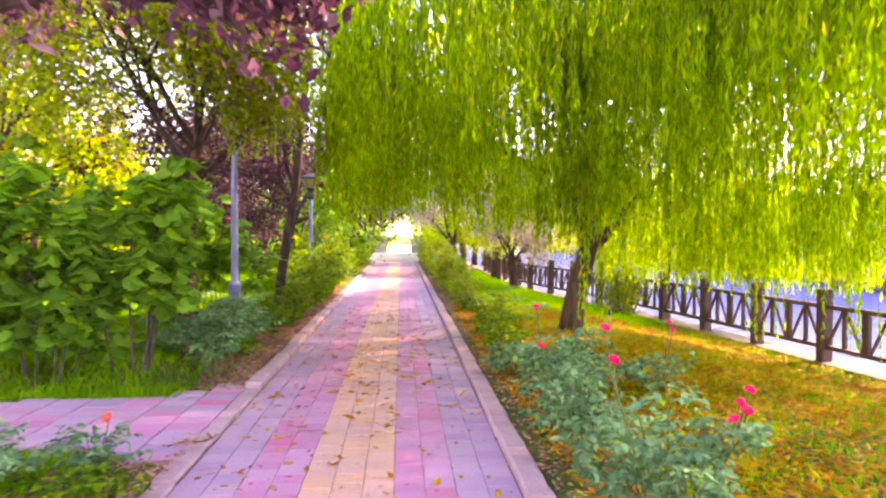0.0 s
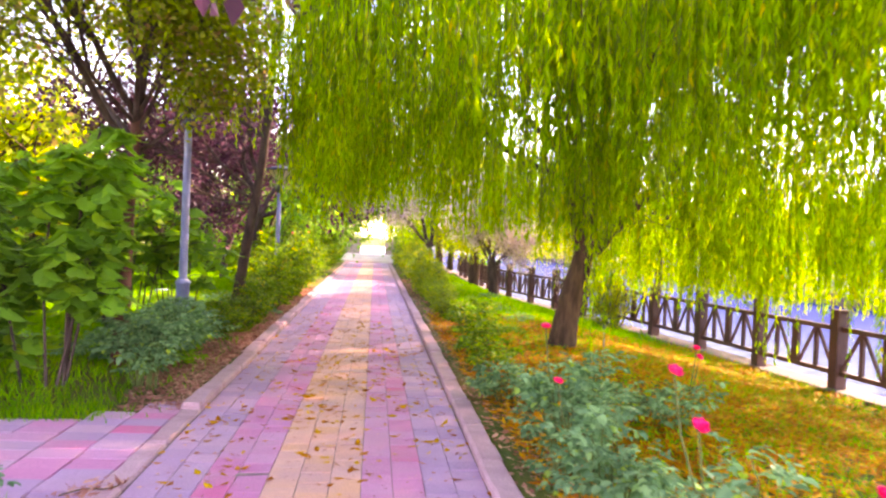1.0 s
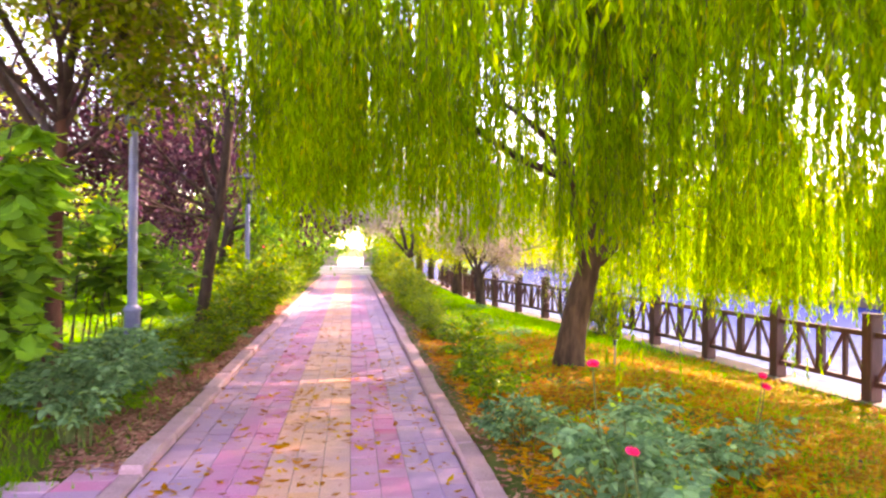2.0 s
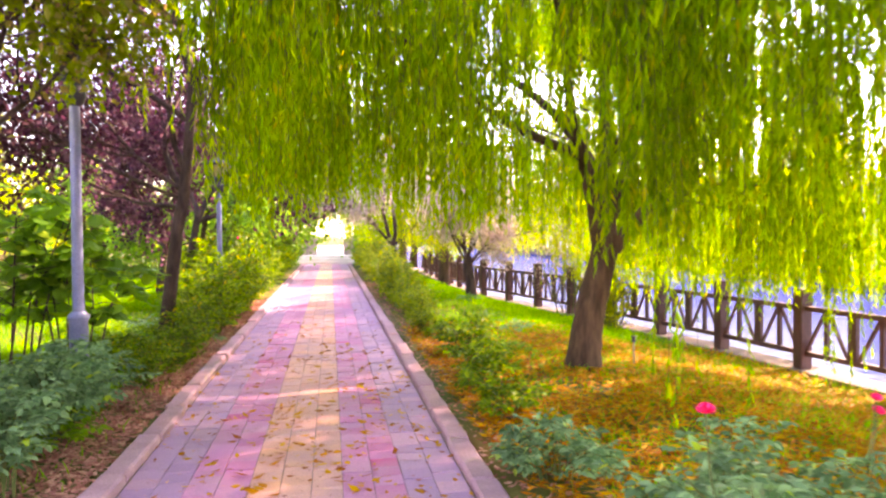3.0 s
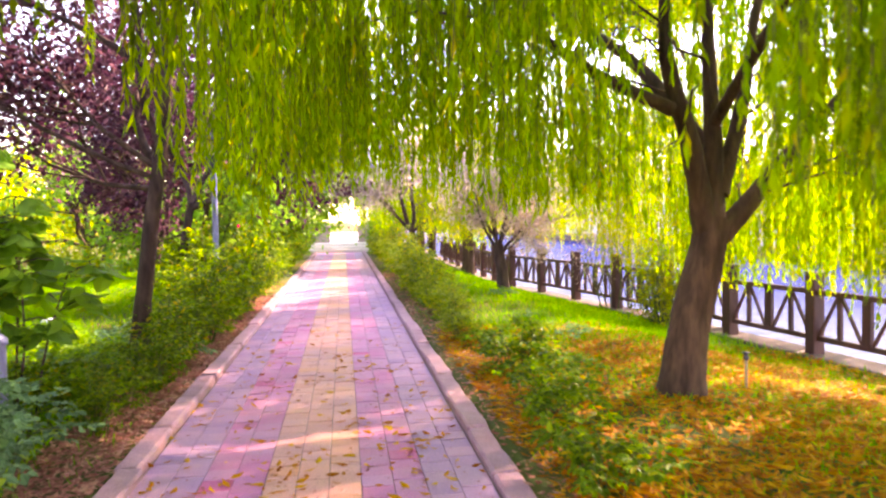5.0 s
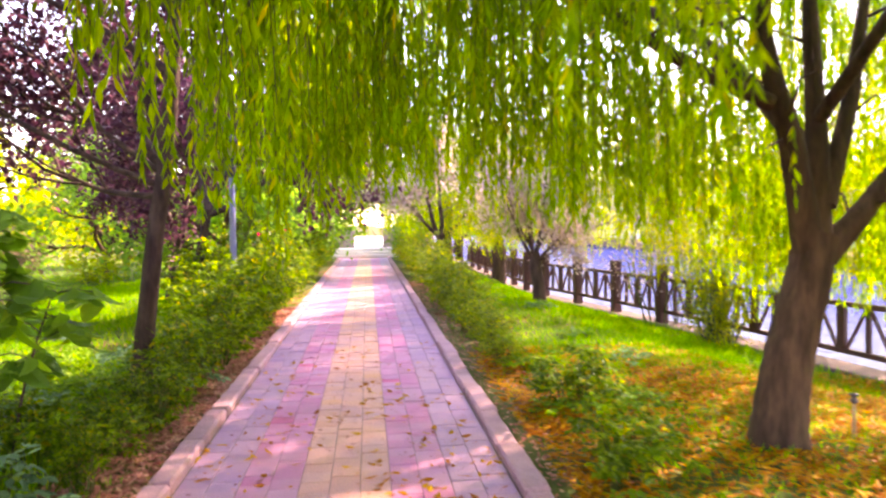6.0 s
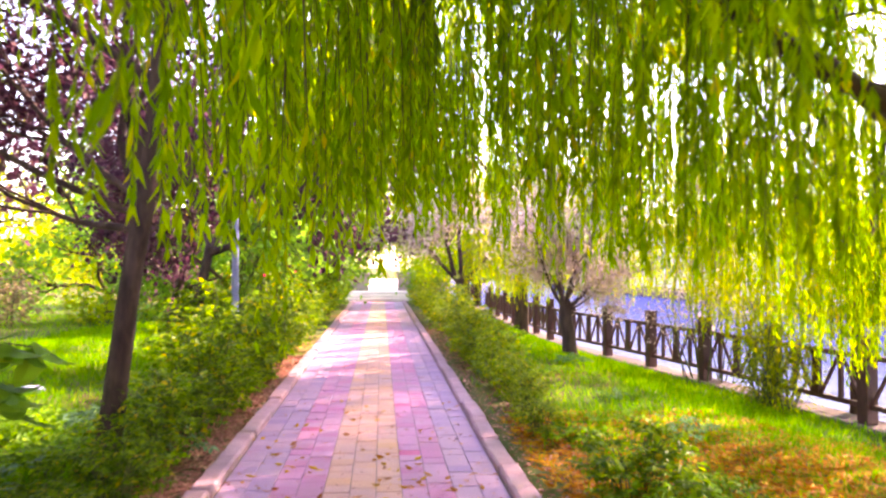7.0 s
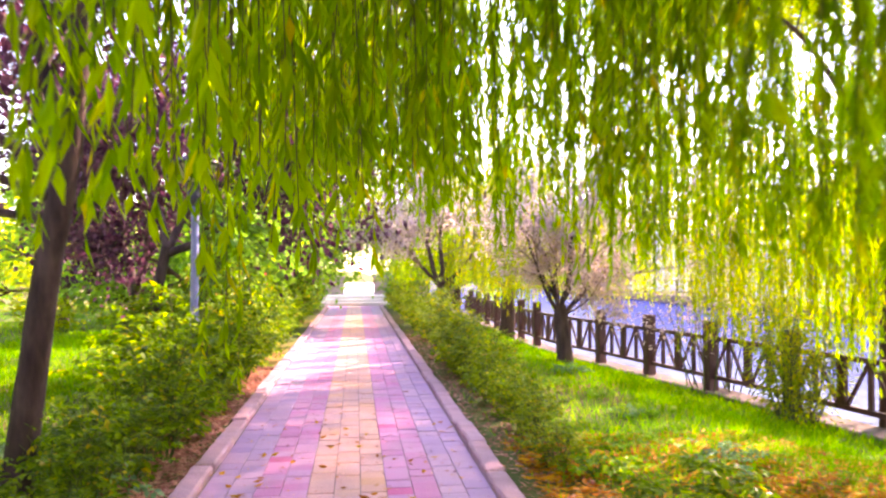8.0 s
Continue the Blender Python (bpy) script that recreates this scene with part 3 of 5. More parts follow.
def willow(name_label, base, limbs, crown, mat=WILLOW, seed=1, n=1500, trunk=None, keep=None, low=None, leaf_len=0.158, spacing=0.040, r=0.2, reach=(1.2, 3.2), width=0.0225, thin=99.0, extra=(), roof=()):
    """A weeping willow. crown: centre x, y, radius x, radius y, dome height. low(x, y): height to which the shoots hang."""
    rng = np.random.default_rng(seed)
    t = thing("willow_tree", name_label, "tree", "weeping willows", at=base)
    b = np.array(base)
    part("trunk", limb_mesh("trunk", np.array(trunk) - b, r, r * 0.72, BARK, 16, rng, 8, 0.05, 0.35), t, "dark furrowed leaning trunk")
    twigs = []
    for pts, r0 in limbs:
        pts = np.array(pts) - b
        part("limb", limb_mesh("limb", pts, r0, 0.018, BARK, 9, rng, 6, 0.06), t)
        line = smooth_line(pts, 5)
        for q in range(4, len(line) - 1, 2):
            d = rng.normal(0, 1, 3)
            d[2] = abs(d[2]) * 0.3
            d = d / np.linalg.norm(d) * rng.uniform(0.6, 1.7)
            p = line[q]
            twigs.append(tube_arrays(np.array([p, p + d * 0.5 + [0, 0, 0.12], p + d + [0, 0, -0.05]]), [0.014, 0.009, 0.004], 4))
    part("branchwork", mesh_of("branchwork", *joined(twigs), BARK, True), t)
    cx, cy, rx, ry, dome = crown
    tops, bots = [], []
    while len(tops) < n:
        a, q = rng.uniform(0, 2 * np.pi), math.sqrt(rng.uniform(0.02, 1))
        x, y = cx + rx * q * math.cos(a), cy + ry * q * math.sin(a)
        if (keep and not keep(x, y, rng)):
            continue
        zt = dome - 1.7 * q ** 3 + rng.normal(0, 0.15)
        lo = low(x, y) + abs(rng.normal(0, 0.22))
        ln = rng.uniform(*reach)
        if x > thin and rng.uniform() < thin_share(x, y):
            zt = min(zt, lo + rng.uniform(0.8, 2.0))
        elif rng.uniform() < 0.5:
            lo = lo + rng.uniform(0, max(0.1, zt - lo - 0.6))
        zt2 = min(zt, lo + ln)
        if zt2 - lo < 0.3:
            continue
        # shoots hang together in tassels
        for k in range(int(rng.integers(2, 8))):
            tops.append((x - b[0] + rng.normal(0, 0.10), y - b[1] + rng.normal(0, 0.10), zt2 - b[2] + rng.normal(0, 0.1)))
            bots.append(lo - b[2] + abs(rng.normal(0, 0.3)))
    for x, y, za, zb, k in extra:
        for i in range(k):
            tops.append((x - b[0] + rng.normal(0, 0.07), y - b[1] + rng.normal(0, 0.07), za - b[2]))
            bots.append(zb - b[2] + abs(rng.normal(0, 0.25)))
    st, lv = strands(rng, np.array(tops), np.array(bots), b, leaf_len, spacing, width=width)
    # clumps high up, added only to keep the sun off the ground
    if roof:
        rv = shade_leaves(rng, b, *roof)
        lv = joined([lv, rv])
    part("shoot_curtain", mesh_of("shoot_curtain", *st, TWIG), t, "thin hanging shoots")
    part("crown", mesh_of("crown", *lv, mat), t, "narrow yellow-green willow leaves on hanging shoots")
    return t


def inner_room(x, y):
    """The open room round the trunk and the lane that leads to it, roofed but not hung with shoots."""
    s = (y - 9.0) / 4.6
    inside = math.hypot(x - 3.1, y - 13.6) < 1.5 or (0 < s < 1 and abs(x - (1.25 + 1.85 * s)) < 0.55)
    return inside and (math.sin(x * 91.7 + y * 57.3) * 4375.8) % 1.0 < 0.9


def keep_a(x, y, rng):
    if abs(x - 0.2) < 0.55 and y < 10.2:
        return False
    if x < max(0.18 - 0.24 * (y - 8.4), -0.62 - 0.1 * max(0.0, y - 13.0)):
        return False
    if x > 3.4 and y < 12.0 and rng.uniform() < 0.3:
        return False
    if x > 5.2 and rng.uniform() < 0.3:
        return False
    if y > 14.6 and x > 0.7 and rng.uniform() < 0.6:
        return False
    return x > 1.0 or y > 11.5 or rng.uniform() < 0.7


def low_a(x, y):
    if inner_room(x, y):
        return 3.5
    if x < -0.6 and y < 12.3:
        return 2.4
    if x < 1.3:
        z = 1.95 - 0.10 * max(0.0, x - 0.2)
        if abs(x - 0.2) < 0.7 and y < 12.2:
            z = 2.25
        return z
    if x > 4.5:
        return 0.6 if y > 13 else 0.9
    return 1.55


def tassels():
    """Single tassels that hang lower or further out than the rest of the crown: x, y, top, bottom, shoots."""
    rng = np.random.default_rng(17)
    out = [(-0.40, 14.0, 3.0, 1.15, 3), (2.5, 9.9, 3.0, 0.35, 6), (6.0, 13.2, 3.2, -0.05, 8), (6.3, 11.2, 3.2, 0.0, 9)]
    # a veil before the trunk
    for x, y, low in ((1.68, 9.25, 1.50), (1.80, 9.3, 1.38), (1.92, 9.35, 1.42), (2.04, 9.3, 1.55), (2.15, 9.5, 1.6), (1.75, 9.6, 1.7)):
        out.append((x, y, 3.9, low, 12))
    # the outermost fringe, towards the start of the walk
    for i in range(46):
        x = rng.uniform(0.75, 3.6)
        out.append((x, rng.uniform(6.7, 8.6), rng.uniform(3.9, 5.0), 2.2 + abs(rng.normal(0, 0.3)), 5))
    for i in range(22):
        out.append((rng.uniform(-0.5, 0.9), rng.uniform(8.6, 10.6), rng.uniform(3.9, 4.8), 2.5 + abs(rng.normal(0, 0.25)), 5))
    # low tassels over the left half of the walk
    for x, y, low in ((-0.40, 10.75, 2.0), (-0.14, 11.0, 1.95), (-0.62, 11.0, 2.05), (-0.66, 11.9, 1.88), (-0.55, 12.2, 1.82), (-0.36, 12.5, 1.76), (-0.26, 12.8, 1.70),
                      (-0.15, 12.45, 1.80), (-0.05, 12.9, 1.74), (-0.72, 13.0, 1.68), (0.12, 13.2, 1.85), (0.30, 13.6, 1.80), (-0.6, 13.4, 1.72), (0.02, 13.8, 1.7)):
        out.append((x, y, 3.4, low, 7))
    # a few behind the upper trunk
    for i in range(7):
        out.append((rng.uniform(3.2, 5.0), rng.uniform(14.2, 15.6), rng.uniform(4.2, 4.9), 2.6 + abs(rng.normal(0, 0.3)), 4))
    # the far lakeward skirt, and the high fringe beside the plums
    for i in range(24):
        out.append((rng.uniform(5.2, 7.2), rng.uniform(14.8, 17.0), rng.uniform(4.0, 4.8), 2.0 + abs(rng.normal(0, 0.35)), 4))
    for i in range(16):
        out.append((rng.uniform(-1.5, -0.6), rng.uniform(12.0, 15.0), rng.uniform(4.3, 5.2), 3.3 + abs(rng.normal(0, 0.25)), 5))
    # thin shoots drifting before the lamp and the plum
    for i in range(8):
        out.append((rng.uniform(-1.9, -0.9), rng.uniform(11.5, 14.2), rng.uniform(3.6, 4.2), rng.uniform(2.5, 3.0), 2))
    return tuple(out)


TASSELS = tassels()

# roof: added leaves, mostly out of view, that shade the walk and left hedge
willow("large weeping willow with dark leaning trunk and yellow-green curtains", (3.1, 13.6, 0.0),
       [([(3.35, 13.6, 1.35), (3.15, 13.5, 2.2), (2.9, 13.4, 2.9), (2.85, 13.4, 3.7), (2.4, 13.1, 5.0)], 0.12),
        ([(2.95, 13.42, 2.5), (2.2, 13.3, 2.8), (1.3, 13.2, 3.4), (0.3, 13.0, 4.2), (-0.8, 12.9, 4.7)], 0.06),
        ([(3.38, 13.6, 1.5), (3.4, 13.62, 2.3), (3.4, 13.7, 3.5), (3.6, 13.9, 5.3)], 0.12),
        ([(3.45, 13.6, 1.8), (3.72, 13.7, 2.6), (3.95, 13.8, 3.6), (4.5, 14.0, 5.0)], 0.09),
        ([(3.45, 13.6, 1.45), (3.72, 13.6, 1.72), (4.05, 13.6, 2.1), (4.6, 13.7, 2.6), (5.6, 13.9, 3.4), (6.9, 14.2, 3.9)], 0.11),
        ([(3.4, 13.7, 2.2), (3.0, 14.6, 3.2), (2.3, 16.0, 4.1), (1.4, 17.4, 4.6)], 0.08),
        ([(3.4, 13.6, 2.4), (3.6, 12.6, 3.4), (3.7, 11.2, 4.6), (3.4, 9.9, 5.2)], 0.055),
        ([(3.45, 11.2, 4.55), (3.1, 9.8, 5.0), (2.4, 8.2, 5.1), (1.7, 7.0, 4.7)], 0.04),
        ([(0.3, 13.0, 4.2), (-0.4, 12.3, 4.3), (-0.7, 11.4, 4.1), (-0.5, 10.4, 3.7)], 0.025)],
       (3.1, 13.6, 5.2, 4.7, 6.4), WILLOW, 11, 3800,
       trunk=[(3.08, 13.6, -0.1), (3.12, 13.6, 0.35), (3.2, 13.6, 0.8), (3.32, 13.6, 1.25), (3.40, 13.6, 1.6)], keep=keep_a, low=low_a, thin=2.4, extra=TASSELS, roof=(35000, -2.9, 1.3, 6.0, 15.5, 5.1, 7.1))

_r = np.random.default_rng(18)
FRINGE = tuple((_r.uniform(2.5, 5.2), _r.uniform(5.0, 9.0), _r.uniform(4.2, 5.2), 2.0 + abs(_r.normal(0, 0.4)), 6) for i in range(74))
# roof: added leaves, mostly out of view, that shade the near lawn
willow("weeping willow with yellow-green curtains over the lakeside lawn", (7.0, 4.6, -0.3),
       [([(7.0, 4.6, 1.6), (6.4, 5.2, 3.0), (5.6, 6.2, 4.4), (5.0, 7.2, 5.0)], 0.12),
        ([(5.6, 6.2, 4.4), (4.6, 6.4, 5.1), (3.6, 6.7, 5.2), (2.8, 7.0, 4.8)], 0.04),
        ([(7.0, 4.6, 1.7), (7.2, 5.6, 3.0), (7.6, 7.0, 4.4), (7.9, 8.4, 5.0)], 0.12),
        ([(7.0, 4.6, 1.7), (7.8, 4.2, 3.0), (8.8, 4.0, 4.4)], 0.1)],
       (6.4, 7.2, 4.1, 4.3, 6.6), WILLOW, 12, 1700,
       trunk=[(7.0, 4.6, -0.4), (6.98, 4.6, 0.4), (7.0, 4.6, 1.1), (7.05, 4.6, 1.8)], low=lambda x, y: 1.25 if y > 9.2 and x > 4.9 else 2.7 - 0.1 * (x - 7), spacing=0.050, width=0.0255, extra=FRINGE, roof=(27000, 1.8, 7.2, 3.6, 12.2, 4.6, 6.2))
willow("weeping willow with yellower curtains near the lakeside fence", (3.95, 30.4, -0.2),
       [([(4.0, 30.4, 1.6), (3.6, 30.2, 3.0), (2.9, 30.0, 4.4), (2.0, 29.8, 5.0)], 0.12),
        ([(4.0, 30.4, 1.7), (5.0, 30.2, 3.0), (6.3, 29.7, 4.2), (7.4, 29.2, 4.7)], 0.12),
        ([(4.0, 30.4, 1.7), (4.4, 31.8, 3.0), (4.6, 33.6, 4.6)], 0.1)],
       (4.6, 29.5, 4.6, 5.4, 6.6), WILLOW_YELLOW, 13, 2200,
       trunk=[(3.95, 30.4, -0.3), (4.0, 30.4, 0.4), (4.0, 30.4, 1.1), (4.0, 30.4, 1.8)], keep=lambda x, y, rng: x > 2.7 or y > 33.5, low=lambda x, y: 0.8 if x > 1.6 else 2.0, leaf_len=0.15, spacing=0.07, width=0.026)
# roof: added high leaves that shade the walk and left hedge further on
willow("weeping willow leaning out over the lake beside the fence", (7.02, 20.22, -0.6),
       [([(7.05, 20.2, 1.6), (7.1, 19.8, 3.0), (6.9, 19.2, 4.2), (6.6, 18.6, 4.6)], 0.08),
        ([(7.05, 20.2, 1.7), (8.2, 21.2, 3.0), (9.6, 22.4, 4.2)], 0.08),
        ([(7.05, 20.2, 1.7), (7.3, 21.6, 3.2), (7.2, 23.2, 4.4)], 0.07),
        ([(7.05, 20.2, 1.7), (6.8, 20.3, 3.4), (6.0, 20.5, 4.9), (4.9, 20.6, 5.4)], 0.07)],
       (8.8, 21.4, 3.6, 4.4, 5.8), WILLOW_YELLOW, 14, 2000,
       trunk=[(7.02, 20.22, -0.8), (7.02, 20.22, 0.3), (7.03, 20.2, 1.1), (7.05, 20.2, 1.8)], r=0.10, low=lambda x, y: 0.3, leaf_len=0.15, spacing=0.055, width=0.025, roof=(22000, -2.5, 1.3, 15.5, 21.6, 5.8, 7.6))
_r = np.random.default_rng(19)
FAR_FRINGE = tuple((_r.uniform(-1.5, 1.8), _r.uniform(35.0, 43.0), _r.uniform(3.6, 4.4), 2.0 + abs(_r.normal(0, 0.12)), 5) for i in range(70))
# roof: added leaves that shade the shrubs and walls round the steps
willow("weeping willow over the far part of the footpath", (3.4, 39.0, -0.1),
       [([(3.4, 39.0, 1.6), (2.6, 38.6, 3.2), (1.4, 38.2, 4.6), (0.0, 38.0, 5.0)], 0.12),
        ([(3.4, 39.0, 1.7), (4.4, 39.0, 3.0), (5.6, 39.4, 4.4)], 0.12)],
       (2.6, 38.6, 5.0, 5.0, 6.8), WILLOW, 15, 2100,
       trunk=[(3.4, 39.0, -0.3), (3.42, 39.0, 0.4), (3.4, 39.0, 1.1), (3.4, 39.0, 1.8)], low=lambda x, y: 2.0 if x < 0.85 else 1.0, leaf_len=0.18, spacing=0.095, width=0.036, extra=FAR_FRINGE, roof=(15000, -2.6, 2.6, 42.5, 51.0, 4.6, 6.4))


def grow(rng, out, start, way, length, radius, level, levels, spread, droop=0.0, kids=(4, 6)):
    """Branches that fork again and again; out collects (level, points, radii)."""
    k = 5 if level < 2 else 4
    pts, d = [np.array(start, float)], np.array(way, float)
    for i in range(k):
        d = unit(d + rng.normal(0, 0.16, 3) + np.array([0, 0, 0.10 if level < 2 else -droop]))
        pts.append(pts[-1] + d * length / k)
    pts = np.array(pts)
    rad = np.linspace(radius, radius * 0.45, len(pts))
    out.append((level, pts, rad))
    if level + 1 >= levels:
        return
    for j in range(rng.integers(kids[0], kids[1] + 1)):
        q = rng.uniform(0.35, 1.0) * k
        i0 = min(int(q), k - 1)
        p = pts[i0] + (pts[i0 + 1] - pts[i0]) * (q - i0)
        side = rng.normal(0, 1, 3)
        side -= d * np.dot(side, d)
        w = unit(d + unit(side) * spread * rng.uniform(0.7, 1.3))
        grow(rng, out, p, w, length * rng.uniform(0.55, 0.75), radius * 0.5, level + 1, levels, spread, droop, kids)


def broad_tree(name, label, base, trunk, r, stems, leaf_mat, bark, seed, length=1.5, levels=4, spread=0.8, leaf=(0.07, 0.045), per=9, droop=0.05, clump=0.12, twig_mat=None, kids=(4, 6), group="", trunk_top=0.7, hang=0.2, shape="ovate", limb_mat=None, room=None):
    """Trunk through given points, main stems (start, direction, length), forking branches, leaves along the last twigs."""
    rng = np.random.default_rng(seed)
    t = thing(name, label, "tree", group, at=base)
    b = np.array(base)
    part("trunk", limb_mesh("trunk", np.array(trunk) - b, r, r * trunk_top, bark, 12, rng, 7, 0.05, 0.25), t)
    P, D = [], []
    tw = []
    for s, w, ln, r0 in stems:
        out = []
        grow(rng, out, np.array(s) - b, unit(np.array(w, float)), ln, r0, 0, levels, spread, droop, kids)
        main = out[0]
        part("limb", mesh_of("limb", *tube_arrays(main[1], main[2], 8, rng, 0.05), limb_mat or bark, True), t)
        for lev, pts, rad in out[1:]:
            if room and not room(*(pts[-1] + b)):
                continue
            tw.append(tube_arrays(pts if lev < 3 else pts[::2], rad if lev < 3 else rad[::2], 5 if lev == 1 else 3))
            if lev >= 1:
                n = per
                q = rng.uniform(0.1, 1, n) * (len(pts) - 1)
                i0 = np.minimum(q.astype(int), len(pts) - 2)
                P.append(pts[i0] + (pts[i0 + 1] - pts[i0]) * (q - i0)[:, None] + rng.normal(0, clump, (n, 3)))
                D.append(unit(pts[i0 + 1] - pts[i0]) * 0.5 + rng.normal(0, 0.8, (n, 3)) + np.array([0, 0, -hang]))
    part("branchwork", mesh_of("branchwork", *joined(tw), twig_mat or limb_mat or bark, True), t)
    P, D = np.concatenate(P), np.concatenate(D)
    n = len(P)
    sz = rng.uniform(0.65, 1.25, n)
    side = np.cross(D, scattered(rng, n) * 0.8 + np.array([0, 0, 1.0]))
    part("crown", mesh_of("crown", *leaf_arrays(P, D, side, leaf[0] * sz, leaf[1] * sz, shape), leaf_mat), t, "leaves of the crown")
    return t


# purple plums along the left of the walk
broad_tree("plum_tree", "purple-leaved plum tree with dark leaning trunk beside the footpath", (-1.95, 15.62, 0.1),
           [(-1.96, 15.62, 0.0), (-1.86, 15.61, 0.8), (-1.75, 15.58, 1.6), (-1.60, 15.55, 2.5), (-1.48, 15.5, 3.8)], 0.095,
           [((-1.61, 15.55, 2.4), (-0.5, 0.1, 1), 2.3, 0.04), ((-1.5, 15.5, 3.6), (0.1, -0.1, 1.0), 2.0, 0.06), ((-1.55, 15.52, 3.1), (-0.9, 0.2, 0.7), 2.2, 0.04), ((-1.65, 15.55, 2.2), (-0.95, 0.2, 0.4), 1.9, 0.03), ((-1.68, 15.55, 2.1), (-1.0, -0.2, 0.2), 1.9, 0.03), ((-1.63, 15.55, 2.2), (-0.5, 0.9, 0.6), 1.9, 0.05), ((-1.69, 15.55, 2.0), (-0.9, 0.7, 0.0), 1.8, 0.03)],
           PLUM, BARK_PLUM, 21, leaf=(0.085, 0.055), per=18, clump=0.17, shape="lance", group="purple plums")
broad_tree("plum_tree", "purple-leaved plum tree with drooping branches over the footpath", (-3.2, 5.2, 0.12),
           [(-3.2, 5.2, 0.0), (-3.15, 5.2, 1.0), (-3.0, 5.3, 2.0), (-2.9, 5.4, 2.9)], 0.14,
           [((-2.9, 5.4, 2.8), (1.0, 0.1, 0.12), 2.4, 0.07), ((-2.9, 5.4, 2.8), (0.85, 0.4, 0.25), 2.4, 0.07), ((-2.9, 5.4, 2.8), (0.9, -0.05, 0.45), 2.6, 0.08), ((-2.9, 5.4, 2.8), (0.4, 0.7, 0.6), 2.2, 0.07), ((-2.9, 5.4, 2.8), (0.8, 0.55, 0.1), 2.5, 0.05), ((-2.9, 5.4, 2.8), (0.75, 0.2, 0.0), 2.4, 0.05), ((-2.9, 5.4, 2.8), (-0.6, -0.4, 0.8), 2.0, 0.08), ((-1.65, 5.35, 3.0), (1.0, -0.25, -0.12), 1.5, 0.016)],
           PLUM, BARK_PLUM, 22, leaf=(0.092, 0.058), per=52, clump=0.09, kids=(5, 6), shape="lance", droop=0.03, group="purple plums", hang=0.4, room=lambda x, y, z: z > 2.25 and (x < 0.15 if y < 6.1 else x < -0.6 - 0.5 * (y - 6.1)))
broad_tree("plum_tree", "purple-leaved plum tree behind the flowering hedge", (-3.9, 24.5, 0.12),
           [(-3.9, 24.5, 0.0), (-3.85, 24.5, 0.6), (-3.7, 24.5, 1.4)], 0.11,
           [((-3.7, 24.5, 1.3), (-0.5, 0.1, 1), 2.2, 0.07), ((-3.7, 24.5, 1.3), (0.6, -0.1, 0.9), 2.4, 0.07), ((-3.7, 24.5, 1.3), (0.2, -0.8, 0.6), 1.9, 0.06), ((-3.7, 24.5, 1.3), (-0.9, 0.5, 0.5), 1.9, 0.05)],
           PLUM, BARK_PLUM, 23, leaf=(0.12, 0.08), per=20, clump=0.18, shape="lance", group="purple plums")
broad_tree("plum_tree", "purple-leaved plum tree arching over the footpath", (-2.7, 21.4, 0.12),
           [(-2.7, 21.4, 0.0), (-2.65, 21.4, 0.9), (-2.45, 21.4, 2.0)], 0.10,
           [((-2.45, 21.4, 1.9), (0.9, 0.0, 0.5), 2.1, 0.06), ((-2.45, 21.4, 1.9), (0.5, 0.4, 0.9), 2.3, 0.06), ((-2.45, 21.4, 1.9), (-0.6, 0.4, 0.9), 2.0, 0.06)],
           PLUM, BARK_PLUM, 24, leaf=(0.12, 0.08), per=20, clump=0.18, shape="lance", group="purple plums")
# tall dark tree by the lawn, with a reddish foot
broad_tree("garden_tree", "slender reddish-barked tree with dark green leaves beside the side path", (-2.22, 10.75, 0.12),
           [(-2.25, 10.75, 0.0), (-2.2, 10.75, 0.8), (-2.18, 10.75, 1.8), (-2.12, 10.75, 2.8)], 0.075,
           [((-2.12, 10.75, 2.7), (-0.15, 0.1, 1), 2.2, 0.055), ((-2.13, 10.75, 2.5), (0.6, 0.0, 0.9), 1.15, 0.025), ((-2.14, 10.75, 2.3), (-0.8, -0.1, 0.65), 2.1, 0.04), ((-2.14, 10.75, 2.6), (0.1, -0.8, 0.8), 1.5, 0.03), ((-2.14, 10.75, 2.4), (-0.7, 0.8, 0.8), 2.1, 0.04), ((-2.14, 10.75, 2.7), (-0.8, -0.7, 0.9), 2.1, 0.04), ((-2.14, 10.75, 2.3), (0.45, 0.7, 0.6), 1.2, 0.025), ((-2.14, 10.75, 2.6), (0.35, -0.5, 0.6), 1.2, 0.025), ((-2.14, 10.75, 2.6), (-0.6, -0.6, 0.5), 1.5, 0.025)],
           DARK_TREE, BARK_RED, 31, leaf=(0.08, 0.048), per=18, shape="lance", limb_mat=BARK_PLUM, clump=0.15)
broad_tree("garden_tree", "thin dark-leaved tree standing against the sky behind the shrubs", (-6.6, 13.5, 0.15),
           [(-6.6, 13.5, 0.0), (-6.5, 13.5, 1.0), (-6.4, 13.5, 2.4)], 0.10,
           [((-6.4, 13.5, 2.3), (0.1, 0.0, 1), 2.6, 0.07), ((-6.4, 13.5, 2.2), (0.8, 0.1, 0.8), 2.3, 0.05), ((-6.4, 13.5, 2.2), (-0.8, -0.3, 0.8), 2.3, 0.05), ((-6.4, 13.5, 2.2), (0.1, 0.8, 0.8), 2.2, 0.05)],
           DARK_TREE, BARK_PLUM, 32, leaf=(0.11, 0.066), per=19, shape="lance")
